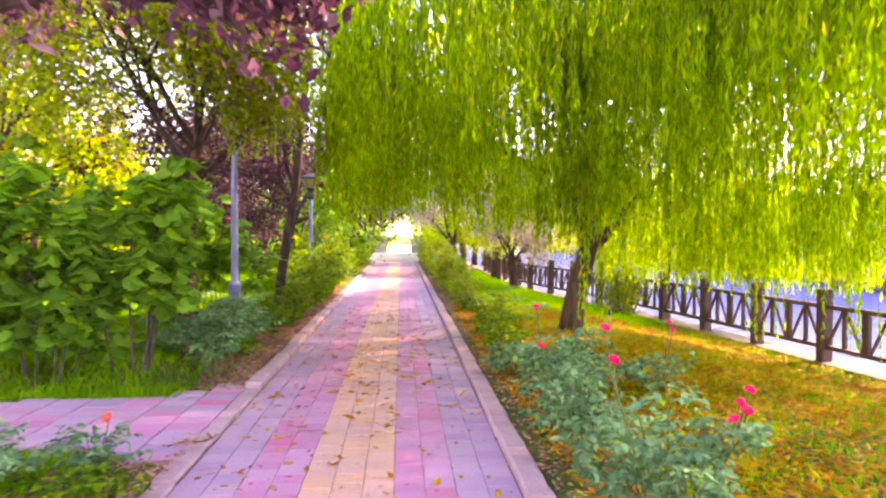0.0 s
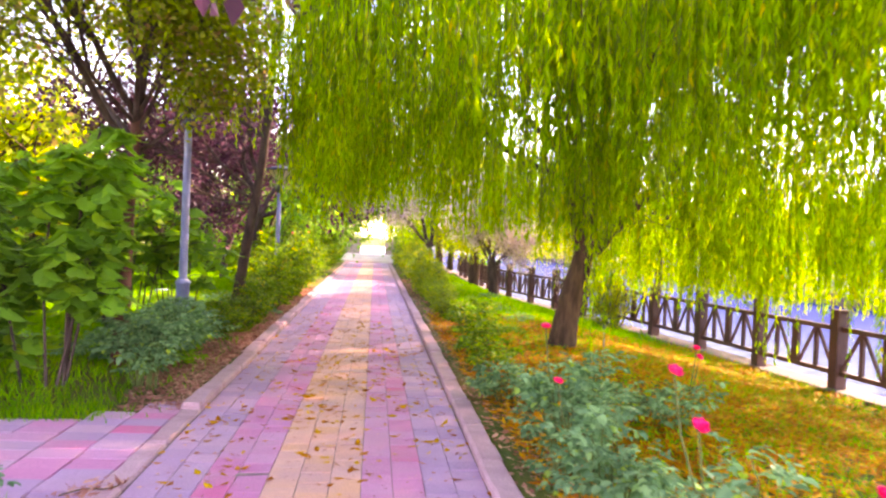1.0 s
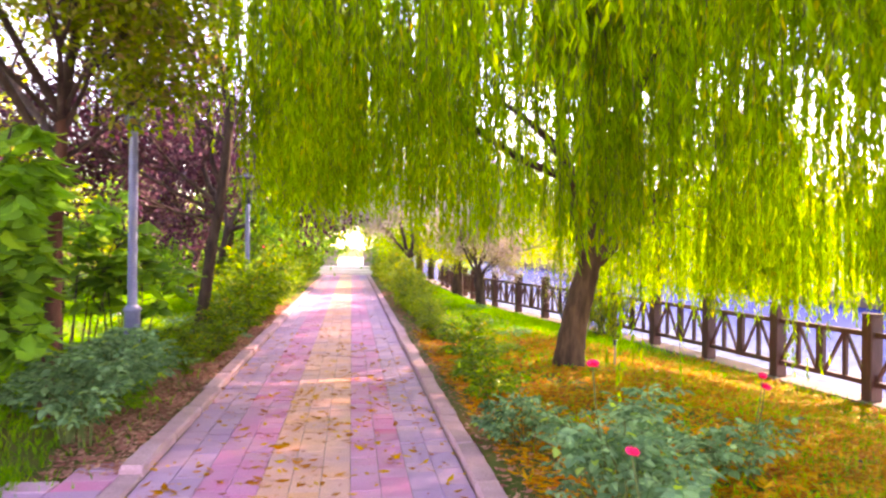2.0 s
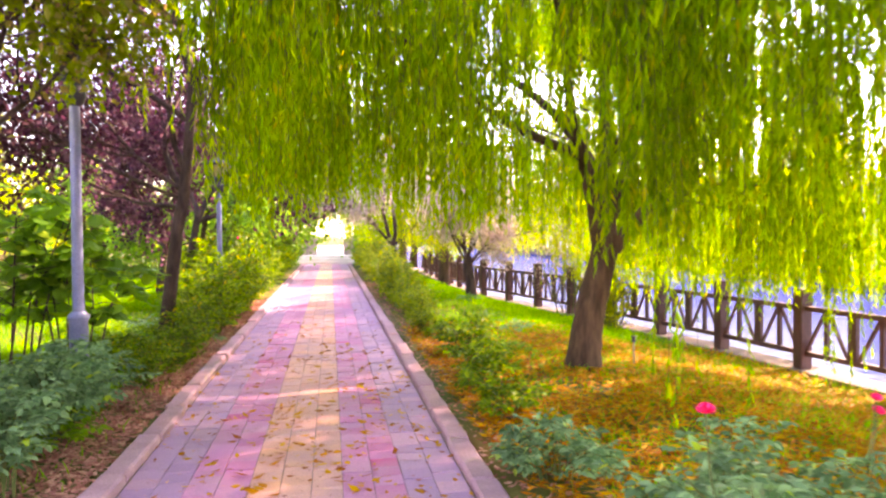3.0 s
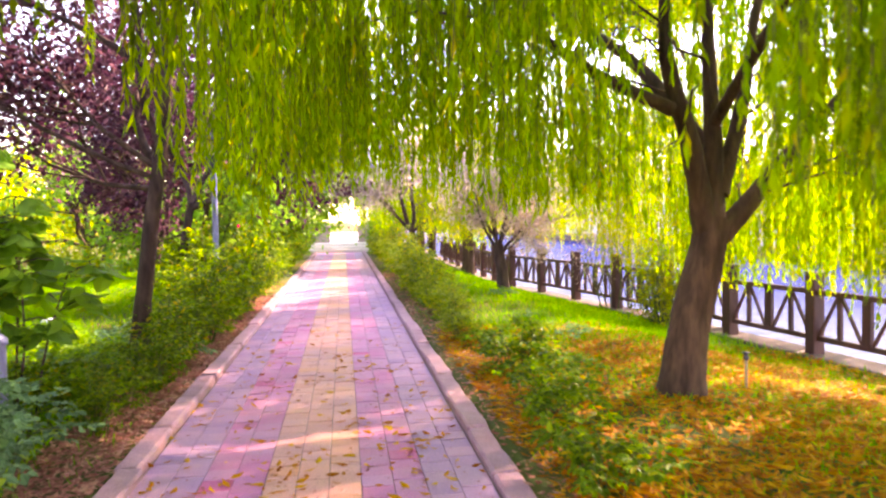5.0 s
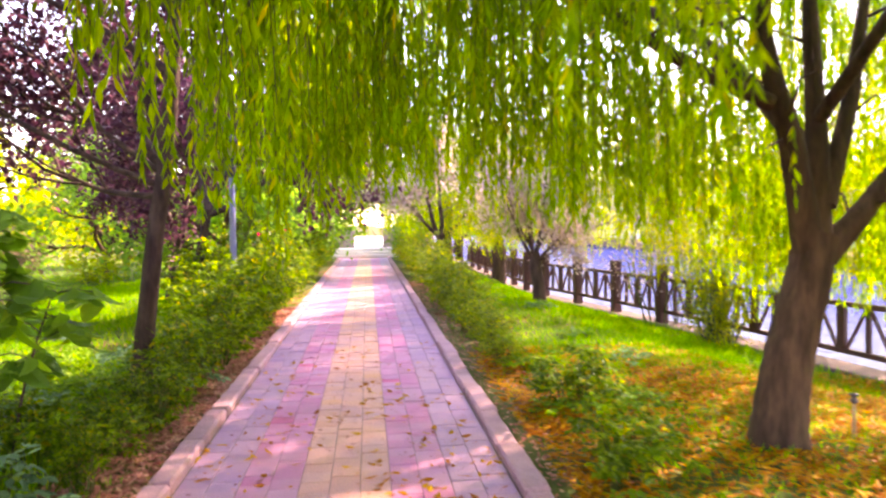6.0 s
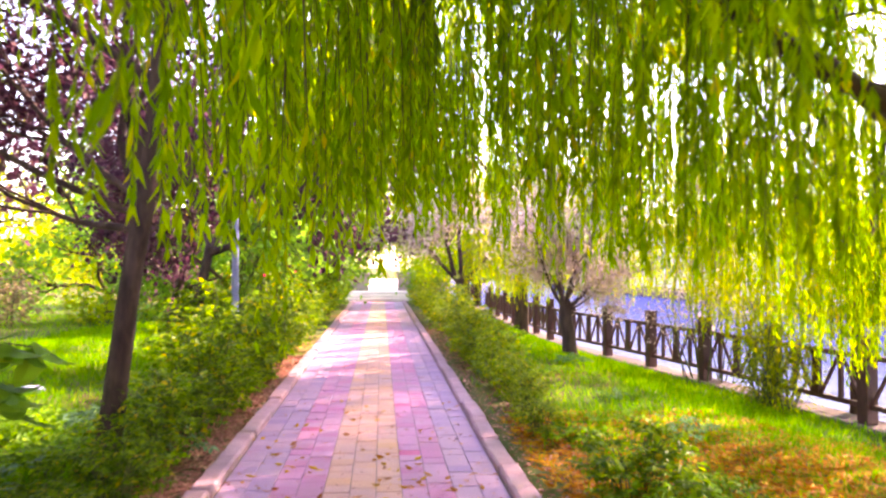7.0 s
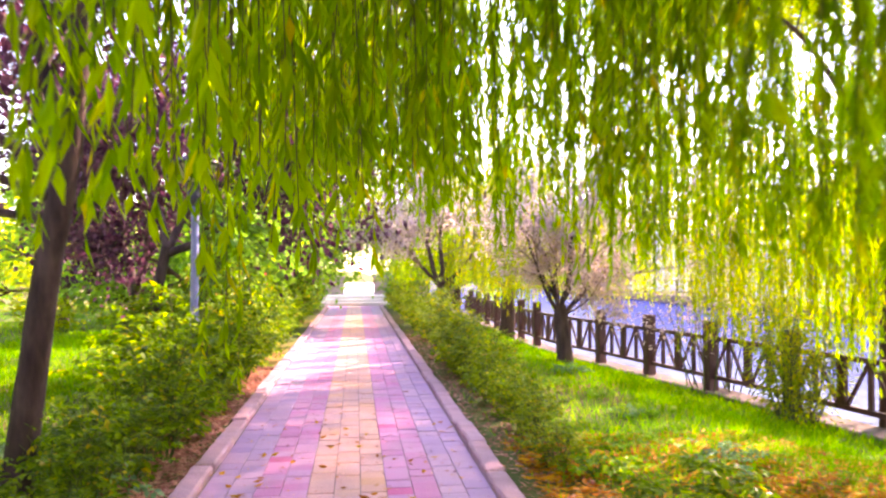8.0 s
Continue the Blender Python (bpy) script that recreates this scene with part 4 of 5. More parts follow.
# withered small willow on the right
broad_tree("small_tree", "small half-withered tree with pale twigs on the lakeside lawn", (3.66, 23.85, -0.05),
           [(3.7, 23.85, -0.15), (3.68, 23.85, 0.3), (3.62, 23.85, 0.75), (3.6, 23.85, 1.05)], 0.15,
           [((3.58, 23.85, 0.95), (-0.35, 0.1, 1), 1.4, 0.045), ((3.62, 23.85, 1.0), (0.1, -0.2, 1.0), 1.7, 0.05), ((3.64, 23.85, 0.7), (0.6, 0.1, 1.0), 1.5, 0.045), ((3.62, 23.85, 0.95), (-0.1, 0.3, 1.0), 1.6, 0.04), ((3.66, 23.85, 0.9), (1.0, 0.0, 0.45), 2.1, 0.03), ((3.6, 23.85, 0.9), (-0.6, -0.3, 0.8), 1.4, 0.03), ((3.6, 23.85, 1.0), (0.3, -0.5, 1.0), 1.5, 0.03), ((3.6, 23.85, 0.9), (-0.5, -0.6, 0.6), 0.8, 0.02), ((3.62, 23.85, 0.8), (0.4, -0.7, 0.7), 0.8, 0.02), ((3.6, 23.85, 0.95), (-0.2, -0.3, 1.0), 0.9, 0.02)],
           WITHERED, BARK_PLUM, 33, leaf=(0.10, 0.04), per=15, clump=0.10, shape="lance", twig_mat=TWIG_PALE, droop=0.03, kids=(3, 5))
broad_tree("small_tree", "half-withered grey-brown tree beside the hedge", (2.6, 33.0, 0.0),
           [(2.6, 33.0, -0.1), (2.6, 33.0, 0.6), (2.5, 33.0, 1.3)], 0.14,
           [((2.5, 33.0, 1.2), (-0.5, 0.1, 1), 2.2, 0.08), ((2.5, 33.0, 1.2), (0.4, 0.2, 1.0), 2.4, 0.08), ((2.5, 33.0, 1.2), (-0.8, -0.3, 0.7), 1.9, 0.06), ((2.5, 33.0, 1.2), (0.8, -0.5, 0.5), 1.9, 0.06)],
           WITHERED, BARK_PLUM, 34, leaf=(0.13, 0.06), per=20, clump=0.15, shape="lance", twig_mat=TWIG_PALE)
# far trees that close the walk
for i, (x, y, mat, sd) in enumerate([(-3.6, 29.5, BROAD, 41), (-3.4, 36.0, BROAD, 42), (-4.0, 43.0, BROAD, 43), (4.6, 45.5, DARK_TREE, 44), (-5.5, 50.0, BROAD, 45), (5.2, 52.0, BROAD, 46),
                                     (-9.5, 20.0, SUNNY, 47), (-11.0, 28.0, SUNNY, 48), (-8.0, 33.0, BROAD, 49), (-13.5, 17.0, SUNNY, 50), (-7.2, 17.2, SUNNY, 55), (-8.8, 19.2, SUNNY, 56), (-9.5, 40.0, SUNNY, 51), (-3.0, 33.0, BROAD, 52), (-3.2, 40.0, BROAD, 53), (4.4, 43.5, BROAD, 54)]):
    broad_tree("background_tree", "sunlit yellow-green tree beyond the lawn" if mat is SUNNY else "leafy green tree beyond the hedge", (x, y, 0.1),
               [(x, y, -0.1), (x + 0.05, y, 0.5), (x + 0.1, y, 1.2)], 0.16,
               [((x + 0.1, y, 1.1), (-0.6, 0.2, 0.9), 2.3, 0.09), ((x + 0.1, y, 1.1), (0.7, -0.2, 0.9), 2.3, 0.09), ((x + 0.1, y, 1.1), (0, 0.3, 1), 2.7, 0.09), ((x + 0.1, y, 0.9), (-0.4, -0.8, 0.4), 2.0, 0.07), ((x + 0.1, y, 0.9), (0.8, 0.5, 0.3), 2.0, 0.07), ((x + 0.1, y, 0.9), (-0.9, 0.3, 0.2), 1.9, 0.07)],
               mat, BARK, sd, leaf=(0.20, 0.14), per=12, clump=0.25, kids=(3, 4), group="background trees", shape="lance")


# ---- shrubs ----
def bush_arrays(rng, w, d, h, n, leaf, stems=9, hollow=0.35, shape="ovate", lean=0.25, flat=0.5, droop=0.15):
    """Upright stems and leaves that fill a rounded, ragged body of w x d x h."""
    st, P, D = [], [], []
    for i in range(stems):
        a, q = rng.uniform(0, 6.283), math.sqrt(rng.uniform(0.05, 1))
        foot = np.array([w * 0.22 * q * math.cos(a), d * 0.22 * q * math.sin(a), -0.05])
        top = np.array([w * 0.48 * q * math.cos(a), d * 0.48 * q * math.sin(a), h * rng.uniform(0.65, 1.05) * (1 - 0.25 * q * q)])
        mid = (foot + top) / 2 + rng.normal(0, 0.05, 3) * h
        line = smooth_line([foot, mid, top], 4)
        st.append(tube_arrays(line, np.linspace(0.010, 0.004, len(line)) * (h ** 0.5), 4))
        m = n // stems
        s = rng.uniform(hollow, 1.02, m) ** 0.8
        c = np.stack([np.interp(s, np.linspace(0, 1, len(line)), line[:, k]) for k in range(3)], -1)
        off = scattered(rng, m) * (rng.uniform(0.2, 1, m) ** 0.5)[:, None] * np.array([w, d, h * 0.55]) * lean
        P.append(c + off)
        D.append(unit(off) + rng.normal(0, 0.35, (m, 3)) + np.array([0, 0, -droop]))
    P, D = np.concatenate(P), np.concatenate(D)
    ok = P[:, 2] > 0.03
    P, D = P[ok], D[ok]
    n = len(P)
    side = np.cross(D, np.array([0, 0, 1.0]) + scattered(rng, n) * (1 - flat))
    sz = rng.uniform(0.6, 1.25, n)
    return joined(st), leaf_arrays(P, D, side, leaf[0] * sz, leaf[1] * sz, shape)


def cane_arrays(rng, w, d, h, canes, nodes, leaf, shape="ovate", start=0.2, arch=0.12, spread=0.10):
    """Canes that rise and arch outwards, set with compound leaves of five leaflets."""
    st, P, R = [], [], []
    for i in range(canes):
        a, q = rng.uniform(0, 6.283), math.sqrt(rng.uniform(0.0, 1))
        out = np.array([math.cos(a) * w, math.sin(a) * d, 0]) * 0.5 * q
        top = h * rng.uniform(0.55, 1.08) * (1 - 0.3 * q * q)
        foot = out * 0.3 + np.array([0, 0, -0.05])
        line = smooth_line([foot, out * 0.6 + [0, 0, top * (0.62 + arch)], out * 1.05 + [0, 0, top * (1 - arch * q)]], 3) + rng.normal(0, 0.008, (7, 3))
        st.append(tube_arrays(line, np.linspace(0.009, 0.003, len(line)) * max(h, 0.4) ** 0.5, 3))
        s = rng.uniform(start, 1.0, nodes) ** 0.85
        c = np.stack([np.interp(s, np.linspace(0, 1, len(line)), line[:, k]) for k in range(3)], -1)
        b = rng.uniform(0, 6.283, nodes)
        r = np.stack([np.cos(b) + math.cos(a) * q * 0.7, np.sin(b) + math.sin(a) * q * 0.7, rng.uniform(-0.35, 0.5, nodes)], -1)
        r = unit(r)
        P.append(c + r * rng.uniform(0.0, spread, (nodes, 1)) * np.array([w, d, h]))
        R.append(r)
    P, R = np.concatenate(P), np.concatenate(R)
    ok = P[:, 2] > 0.03
    P, R = P[ok], R[ok]
    m = len(P)
    side = unit(np.cross(R, np.array([0, 0, 1.0]) + rng.normal(0, 0.35, (m, 3))))
    L = leaf[0]
    pos, way = [], []
    for along, turn in ((1.75, 0.0), (1.45, 1.0), (1.45, -1.0), (0.65, 1.1), (0.65, -1.1)):
        pos.append(P + R * L * along)
        way.append(R * (1.0 if turn == 0 else 0.45) + side * turn + rng.normal(0, 0.12, (m, 3)) + np.array([0, 0, -0.22]))
    pos, way = np.concatenate(pos), np.concatenate(way)
    n = len(pos)
    across = np.cross(way, np.array([0, 0, 1.0]) + rng.normal(0, 0.3, (n, 3)))
    sz = np.tile(rng.uniform(0.7, 1.25, m), 5) * rng.uniform(0.85, 1.1, n)
    return joined(st), leaf_arrays(pos, way, across, L * sz, leaf[1] * sz, shape)


def whorl_arrays(rng, w, d, h, canes, tips, leaf, start=0.35):
    """Dark upright canes with side twigs, each twig ending in a whorl of large drooping leaves."""
    st, P, D, S, Z = [], [], [], [], []
    for i in range(canes):
        a, q = rng.uniform(0, 6.283), math.sqrt(rng.uniform(0.03, 1))
        foot = np.array([w * 0.16 * q * math.cos(a), d * 0.16 * q * math.sin(a), -0.05])
        top = np.array([w * 0.40 * q * math.cos(a), d * 0.40 * q * math.sin(a), h * rng.uniform(0.72, 1.0) * (1 - 0.22 * q * q)])
        line = smooth_line([foot, (foot + top) / 2 + rng.normal(0, 0.03, 3) * h, top], 4)
        st.append(tube_arrays(line, np.linspace(0.009, 0.005, len(line)) * h ** 0.5, 5))
        for j in range(tips):
            s = 1.0 if j == 0 else rng.uniform(start, 0.98)
            c = np.array([np.interp(s, np.linspace(0, 1, len(line)), line[:, k]) for k in range(3)])
            b = a + rng.normal(0, 1.3)
            t = c + np.array([math.cos(b) * w, math.sin(b) * d, 0]) * rng.uniform(0.05, 0.26) + np.array([0, 0, rng.uniform(0.0, 0.14) * (1 if s < 1 else 0.3)])
            st.append(tube_arrays(np.array([c, (c + t) / 2 + [0, 0, 0.03], t]), [0.006, 0.005, 0.004], 4))
            k = int(rng.integers(5, 9))
            az = b + np.arange(k) * 6.283 / k + rng.normal(0, 0.25, k)
            drop = rng.uniform(0.3, 1.7, k)
            P.append(t + rng.normal(0, 0.02, (k, 3)))
            D.append(np.stack([np.cos(az), np.sin(az), -drop], -1) + np.array([math.cos(b), math.sin(b), 0]) * 0.25)
            S.append(np.stack([-np.sin(az), np.cos(az), rng.normal(0, 0.25, k)], -1))
            Z.append(rng.uniform(0.55, 1.2, k))
    P, D, S, Z = np.concatenate(P), np.concatenate(D), np.concatenate(S), np.concatenate(Z)
    return joined(st), leaf_arrays(P, D, S, leaf[0] * Z, leaf[1] * Z, "broad")


def rose_flower(rng, size):
    """A full rose: rings of cupped petals."""
    P, D, S = [], [], []
    for ring, (k, tilt) in enumerate(((5, 0.25), (6, 0.7), (7, 1.3))):
        for i in range(k):
            a = 2 * math.pi * (i + 0.5 * ring) / k
            P.append((0.12 * size * math.cos(a), 0.12 * size * math.sin(a), 0))
            D.append((math.cos(a) * tilt, math.sin(a) * tilt, 1.0))
            S.append((-math.sin(a), math.cos(a), 0))
    n = len(P)
    return leaf_arrays(np.array(P), np.array(D), np.array(S), np.full(n, size * 0.62), np.full(n, size * 0.6), "ovate")


ROSE_ME = [mesh_of("rose", *rose_flower(np.random.default_rng(s), 0.062), PETAL) for s in (1, 2)]
ROSE_PALE_ME = mesh_of("rose", *rose_flower(np.random.default_rng(3), 0.07), PETAL_PALE)


def shrub(name, label, x, y, w, d, h, n, leaf, mat, seed, stems=9, category="shrub", group="", roses=(), pale=False, lean=0.25, flat=0.5, hollow=0.35, build="body"):
    rng = np.random.default_rng(seed)
    t = thing(name, label, category, group, at=(x, y, float(land(x, y))))
    if build == "canes":
        st, lv = cane_arrays(rng, w, d, h, stems, n // stems, leaf, start=hollow)
    elif build == "whorls":
        st, lv = whorl_arrays(rng, w, d, h, stems, n, leaf, hollow)
    else:
        st, lv = bush_arrays(rng, w, d, h, n, leaf, stems, lean=lean, flat=flat, hollow=hollow, droop=0.8 if flat > 0.6 else 0.15)
    part("stemwork", mesh_of("stemwork", *st, BARK_PLUM if flat > 0.6 else STEM), t)
    part("foliage", mesh_of("foliage", *lv, mat), t)
    for rx, ry, rz in roses:
        o = part("rose", ROSE_PALE_ME if pale else ROSE_ME[int(rng.integers(2))], t, "pale salmon rose" if pale else "bright pink rose")
        o.matrix_basis = pose(rx, ry, rz, rng.uniform(-35, 35), rng.uniform(-35, 35), rng.uniform(0, 360)) @ Matrix.Scale(rng.uniform(0.8, 1.15), 4)
        v, f = tube_arrays(np.array([[rx * 0.6, ry * 0.6, rz * 0.5], [rx * 0.9, ry * 0.9, rz * 0.8], [rx, ry, rz]]), [0.005, 0.004, 0.004], 4)
        part("stem", mesh_of("stem", v, f, STEM), t)
    return t


# big-leaved shrubs on the left lawn
BIG = "tall shrub with large glossy oval leaves on the lawn"
for x, y, w, d, h, tips, sd, stems, leaf, hollow, text in (
        (-2.62, 9.95, 1.3, 1.0, 2.75, 27, 51, 7, (0.27, 0.165), 0.42, BIG),
        (-3.4, 9.7, 1.5, 1.1, 1.95, 26, 57, 6, (0.26, 0.16), 0.24, "spreading shrub with large glossy oval leaves on the lawn"),
        (-4.4, 9.9, 1.9, 1.4, 3.05, 28, 52, 9, (0.27, 0.165), 0.14, BIG),
        (-6.2, 10.6, 2.2, 1.8, 3.1, 15, 56, 16, (0.28, 0.17), 0.28, BIG),
        (-3.1, 13.6, 1.7, 1.5, 2.3, 11, 53, 11, (0.22, 0.13), 0.40, "loose shrub with dark stems and broad leaves behind the lamp post"),
        (-4.9, 14.2, 1.8, 1.6, 2.5, 11, 54, 12, (0.22, 0.13), 0.38, "loose shrub with dark stems and broad leaves on the lawn"),
        (-2.45, 13.75, 1.35, 0.9, 1.9, 7, 55, 7, (0.25, 0.15), 0.55, "low shrub with broad dark leaves beside the plum trunk")):
    shrub("broadleaf_shrub", text, x, y, w, d, h, tips, leaf, BROAD, sd, stems, group="broadleaf shrubs", flat=0.7, hollow=hollow, build="whorls")
# rose bushes
ROSES = "rose bushes beside the footpath"
RL, RS = ROSE_LEAF, (0.058, 0.040)
shrub("rose_bush", "blue-green rose bush at the start of the kerb", -1.78, 10.15, 0.75, 0.75, 0.88, 250, (0.075, 0.05), RL, 61, 17, group=ROSES, hollow=0.22, build="canes")
shrub("rose_bush", "blue-green rose bush beside the kerb", -1.85, 11.3, 0.9, 1.0, 0.75, 260, (0.072, 0.048), RL, 62, 18, group=ROSES, hollow=0.22, build="canes")
shrub("rose_bush", "blue-green rose bush around the foot of the lamp post", -2.05, 12.35, 1.1, 1.2, 0.65, 300, (0.07, 0.046), RL, 63, 18, group=ROSES, hollow=0.22, build="canes")
shrub("rose_bush", "low rose bush in the soil beside the kerb", -2.1, 13.9, 1.0, 1.2, 0.5, 234, RS, HEDGE_LEAF, 64, 18, group=ROSES, hollow=0.22, build="canes")
shrub("rose_bush", "low rose bush with a bright pink bloom by the side path", -2.2, 6.1, 1.0, 0.9, 0.36, 182, RS, RL, 65, 15, group=ROSES, hollow=0.22, build="canes", roses=[(0.12, -0.18, 0.34)])
shrub("rose_bush", "sparse rose bush with a salmon bloom by the side path", -1.75, 6.75, 0.6, 0.5, 0.30, 67, RS, RL, 66, 11, group=ROSES, hollow=0.22, build="canes", roses=[(0.05, 0.1, 0.33)], pale=True)
shrub("rose_bush", "sparse dry rose bush beside the paving", -1.55, 6.1, 0.6, 0.6, 0.25, 67, RS, HEDGE_LEAF, 67, 13, group=ROSES, hollow=0.22, build="canes")
shrub("rose_bush", "large blue-green rose bush with bright pink blooms beside kerb", 1.75, 5.35, 0.95, 1.0, 0.85, 299, RS, RL, 68, 20, group=ROSES, hollow=0.22, build="canes",
      roses=[(-0.34, 0.03, 1.10), (-0.38, -0.28, 0.98), (0.27, -0.25, 0.76), (0.33, -0.20, 0.70), (0.22, -0.31, 0.69), (0.30, -0.28, 0.83)])
shrub("rose_bush", "blue-green rose bush with a pink bloom beside the kerb", 1.6, 6.6, 0.7, 0.9, 0.72, 234, RS, RL, 69, 18, group=ROSES, hollow=0.22, build="canes", roses=[(-0.28, 0.1, 0.80)])
shrub("rose_bush", "blue-green rose bush with pink blooms beside the kerb", 1.65, 7.6, 0.75, 0.8, 0.92, 247, RS, RL, 70, 18, group=ROSES, hollow=0.22, build="canes", roses=[(-0.22, -0.1, 1.02)])
shrub("rose_bush", "blue-green rose bush without blooms beside the kerb", 2.0, 8.4, 0.9, 0.9, 0.75, 247, RS, RL, 73, 18, group=ROSES, hollow=0.22, build="canes")
shrub("rose_bush", "sparse rose bush with pink blooms on the lawn edge", 2.85, 8.7, 0.7, 0.7, 0.5, 98, RS, RL, 78, 13, group=ROSES, hollow=0.22, build="canes", roses=[(0.08, -0.06, 0.70), (0.12, -0.02, 0.62)])
shrub("rose_bush", "low rose bush beside the kerb", 1.6, 4.3, 0.7, 1.0, 0.35, 208, RS, RL, 71, 17, group=ROSES, hollow=0.22, build="canes")
shrub("rose_bush", "low rose bush with a pink bloom in the lawn", 2.15, 4.5, 0.8, 0.8, 0.32, 130, RS, RL, 72, 15, group=ROSES, hollow=0.22, build="canes", roses=[(-0.3, 0.1, 0.32)])
shrub("rose_bush", "low sparse rose bush beside the kerb", 1.65, 9.9, 0.6, 1.3, 0.42, 208, RS, RL, 74, 17, group=ROSES, hollow=0.22, build="canes")
shrub("rose_bush", "low sparse rose bush beside the kerb", 1.7, 11.6, 0.6, 1.4, 0.42, 182, RS, HEDGE_LEAF, 75, 17, group=ROSES, hollow=0.22, build="canes")
shrub("rose_bush", "low sparse rose bush beside the kerb", 1.8, 13.2, 0.7, 1.4, 0.45, 208, RS, HEDGE_LEAF, 79, 17, group=ROSES, hollow=0.22, build="canes")
shrub("rose_bush", "low sparse rose bush beside the kerb", 1.95, 14.9, 0.9, 1.6, 0.55, 234, RS, HEDGE_LEAF, 76, 17, group=ROSES, hollow=0.22, build="canes")
for x, y, h, sd in ((-1.95, 42.6, 2.5, 93), (2.05, 42.4, 2.4, 94), (-2.2, 44.6, 2.7, 95), (2.3, 44.4, 2.6, 96), (-1.3, 49.4, 2.9, 97), (1.75, 49.5, 3.0, 98), (-2.9, 50.4, 3.2, 99), (3.2, 50.4, 3.2, 100)):
    shrub("end_shrub", "tall dense green shrub beside the steps", x, y, 1.6, 1.6, h, 900, (0.16, 0.10), BROAD, sd, 10, group="shrubs beside the steps", hollow=0.1)
for i in range(9):
    shrub("lawn_bush", "yellowing rounded bush at the far edge of the lawn", -3.8 - 1.9 * i, 31.0 + 1.2 * math.sin(i * 1.7), 2.3, 1.8, 1.5 + 0.35 * math.sin(i * 2.3), 520, (0.17, 0.11), SUNNY if i % 3 else DRY_LEAF, 300 + i, 12, group="bushes at the edge of the lawn", hollow=0.08)
# yellow shrub by the fence
shrub("willow_shrub", "yellowing shrub with thin twigs growing through the fence", 6.05, 20.7, 1.1, 1.1, 1.9, 2600, (0.10, 0.03), SUNNY, 77, 26, lean=0.3, hollow=0.12)


# hedges of roses along both kerbs: a few plants, planted again and again
def hedge():
    rng = np.random.default_rng(81)
    pools = []
    for leaf_mat in (HEDGE_LEAF, HEDGE_SUNLIT):
        kinds = []
        for i, (w, d, h) in enumerate(((1.05, 1.15, 1.2), (1.15, 1.2, 1.4), (1.0, 1.1, 1.05)) * 2):
            far = i > 2
            s, l = cane_arrays(rng, w, d, h, 14 if far else 26, 8 if far else 10, (0.095, 0.065) if far else (0.076, 0.052), "lance" if far else "ovate", 0.08, spread=0.16)
            kinds.append((mesh_of("stemwork", *s, STEM), mesh_of("foliage", *l, leaf_mat)))
        pools.append(kinds)
    low = []
    for i in range(3):
        s, l = cane_arrays(rng, 0.7, 0.7, 0.24, 10, 7, (0.06, 0.042), "ovate", 0.1, spread=0.2)
        low.append((mesh_of("stemwork", *s, STEM), mesh_of("foliage", *l, (LAWN_LEAF, ROSE_LEAF, LAWN_LEAF)[i])))

    def plant(x, y, k, sc, label, group, name="hedge_shrub", pool=pools[0]):
        t = thing(name, label, "shrub", group, at=(x, y, float(land(x, y)) - 0.01), turn=float(rng.uniform(0, 360)))
        t.scale = (sc, sc, sc * float(rng.uniform(0.85, 1.2)))
        k = k + 3 if y > 25 and len(pool) > 3 else k
        part("stemwork", pool[k][0], t)
        part("foliage", pool[k][1], t)
    y = 13.3
    while y < 45:
        g = min(1.0, 0.46 + (y - 13.3) * 0.095)
        plant(-1.5 - 0.2 * g - rng.uniform(0, 0.12), y, rng.integers(3), g * rng.uniform(0.85, 1.1), "leafy green rose shrub in the hedge beside the kerb", "left hedge")
        if y > 20.0:
            plant(-2.4 - rng.uniform(0, 0.25), y + 0.3, rng.integers(3), g * rng.uniform(0.95, 1.2), "leafy green rose shrub in the hedge beside the kerb", "left hedge")
        y += 0.75
    y = 17.0
    while y < 45:
        g = min(1.0, 0.5 + (y - 17.0) * 0.06)
        plant(1.56 + 0.2 * g + rng.uniform(0, 0.12), y, rng.integers(3), g * rng.uniform(0.85, 1.1), "leafy hedge shrub beside the kerb, coloured yellow-green as if sunlit", "right hedge", pool=pools[1])
        y += 0.75
    for i in range(20):
        y = rng.uniform(12.5, 25.0)
        x = 1.75 + rng.uniform(0, 1.0) ** 1.4 * (1.0 + 0.09 * (y - 12.5))
        plant(x, y, rng.integers(3), rng.uniform(0.45, 0.9), "low leafy plant growing in the lawn grass", "low plants in the lawn", "lawn_plant", low)
    for i in range(30):
        y = rng.uniform(10.8, 17.5)
        plant(-1.72 - rng.uniform(0, 1.0) ** 1.2 * 1.9, y, rng.integers(3), rng.uniform(0.6, 1.2), "low leafy plant growing in the lawn grass", "low plants in the lawn", "lawn_plant", low)


hedge()
# taller climbing rose with bright leaves
shrub("climbing_rose", "tall rose with bright green leaves and few blooms in hedge", -2.1, 23.4, 1.0, 2.2, 1.9, 1500, (0.10, 0.07), HEDGE_LEAF, 91, 12, roses=[(0.3, -0.9, 1.45)], flat=0.7)
shrub("climbing_rose", "tall rose with bright green leaves and few blooms in hedge", -2.0, 27.0, 1.0, 2.4, 2.1, 1500, (0.11, 0.075), HEDGE_LEAF, 92, 12, roses=[(0.3, -0.9, 1.5), (0.2, 0.2, 1.3)], flat=0.7)


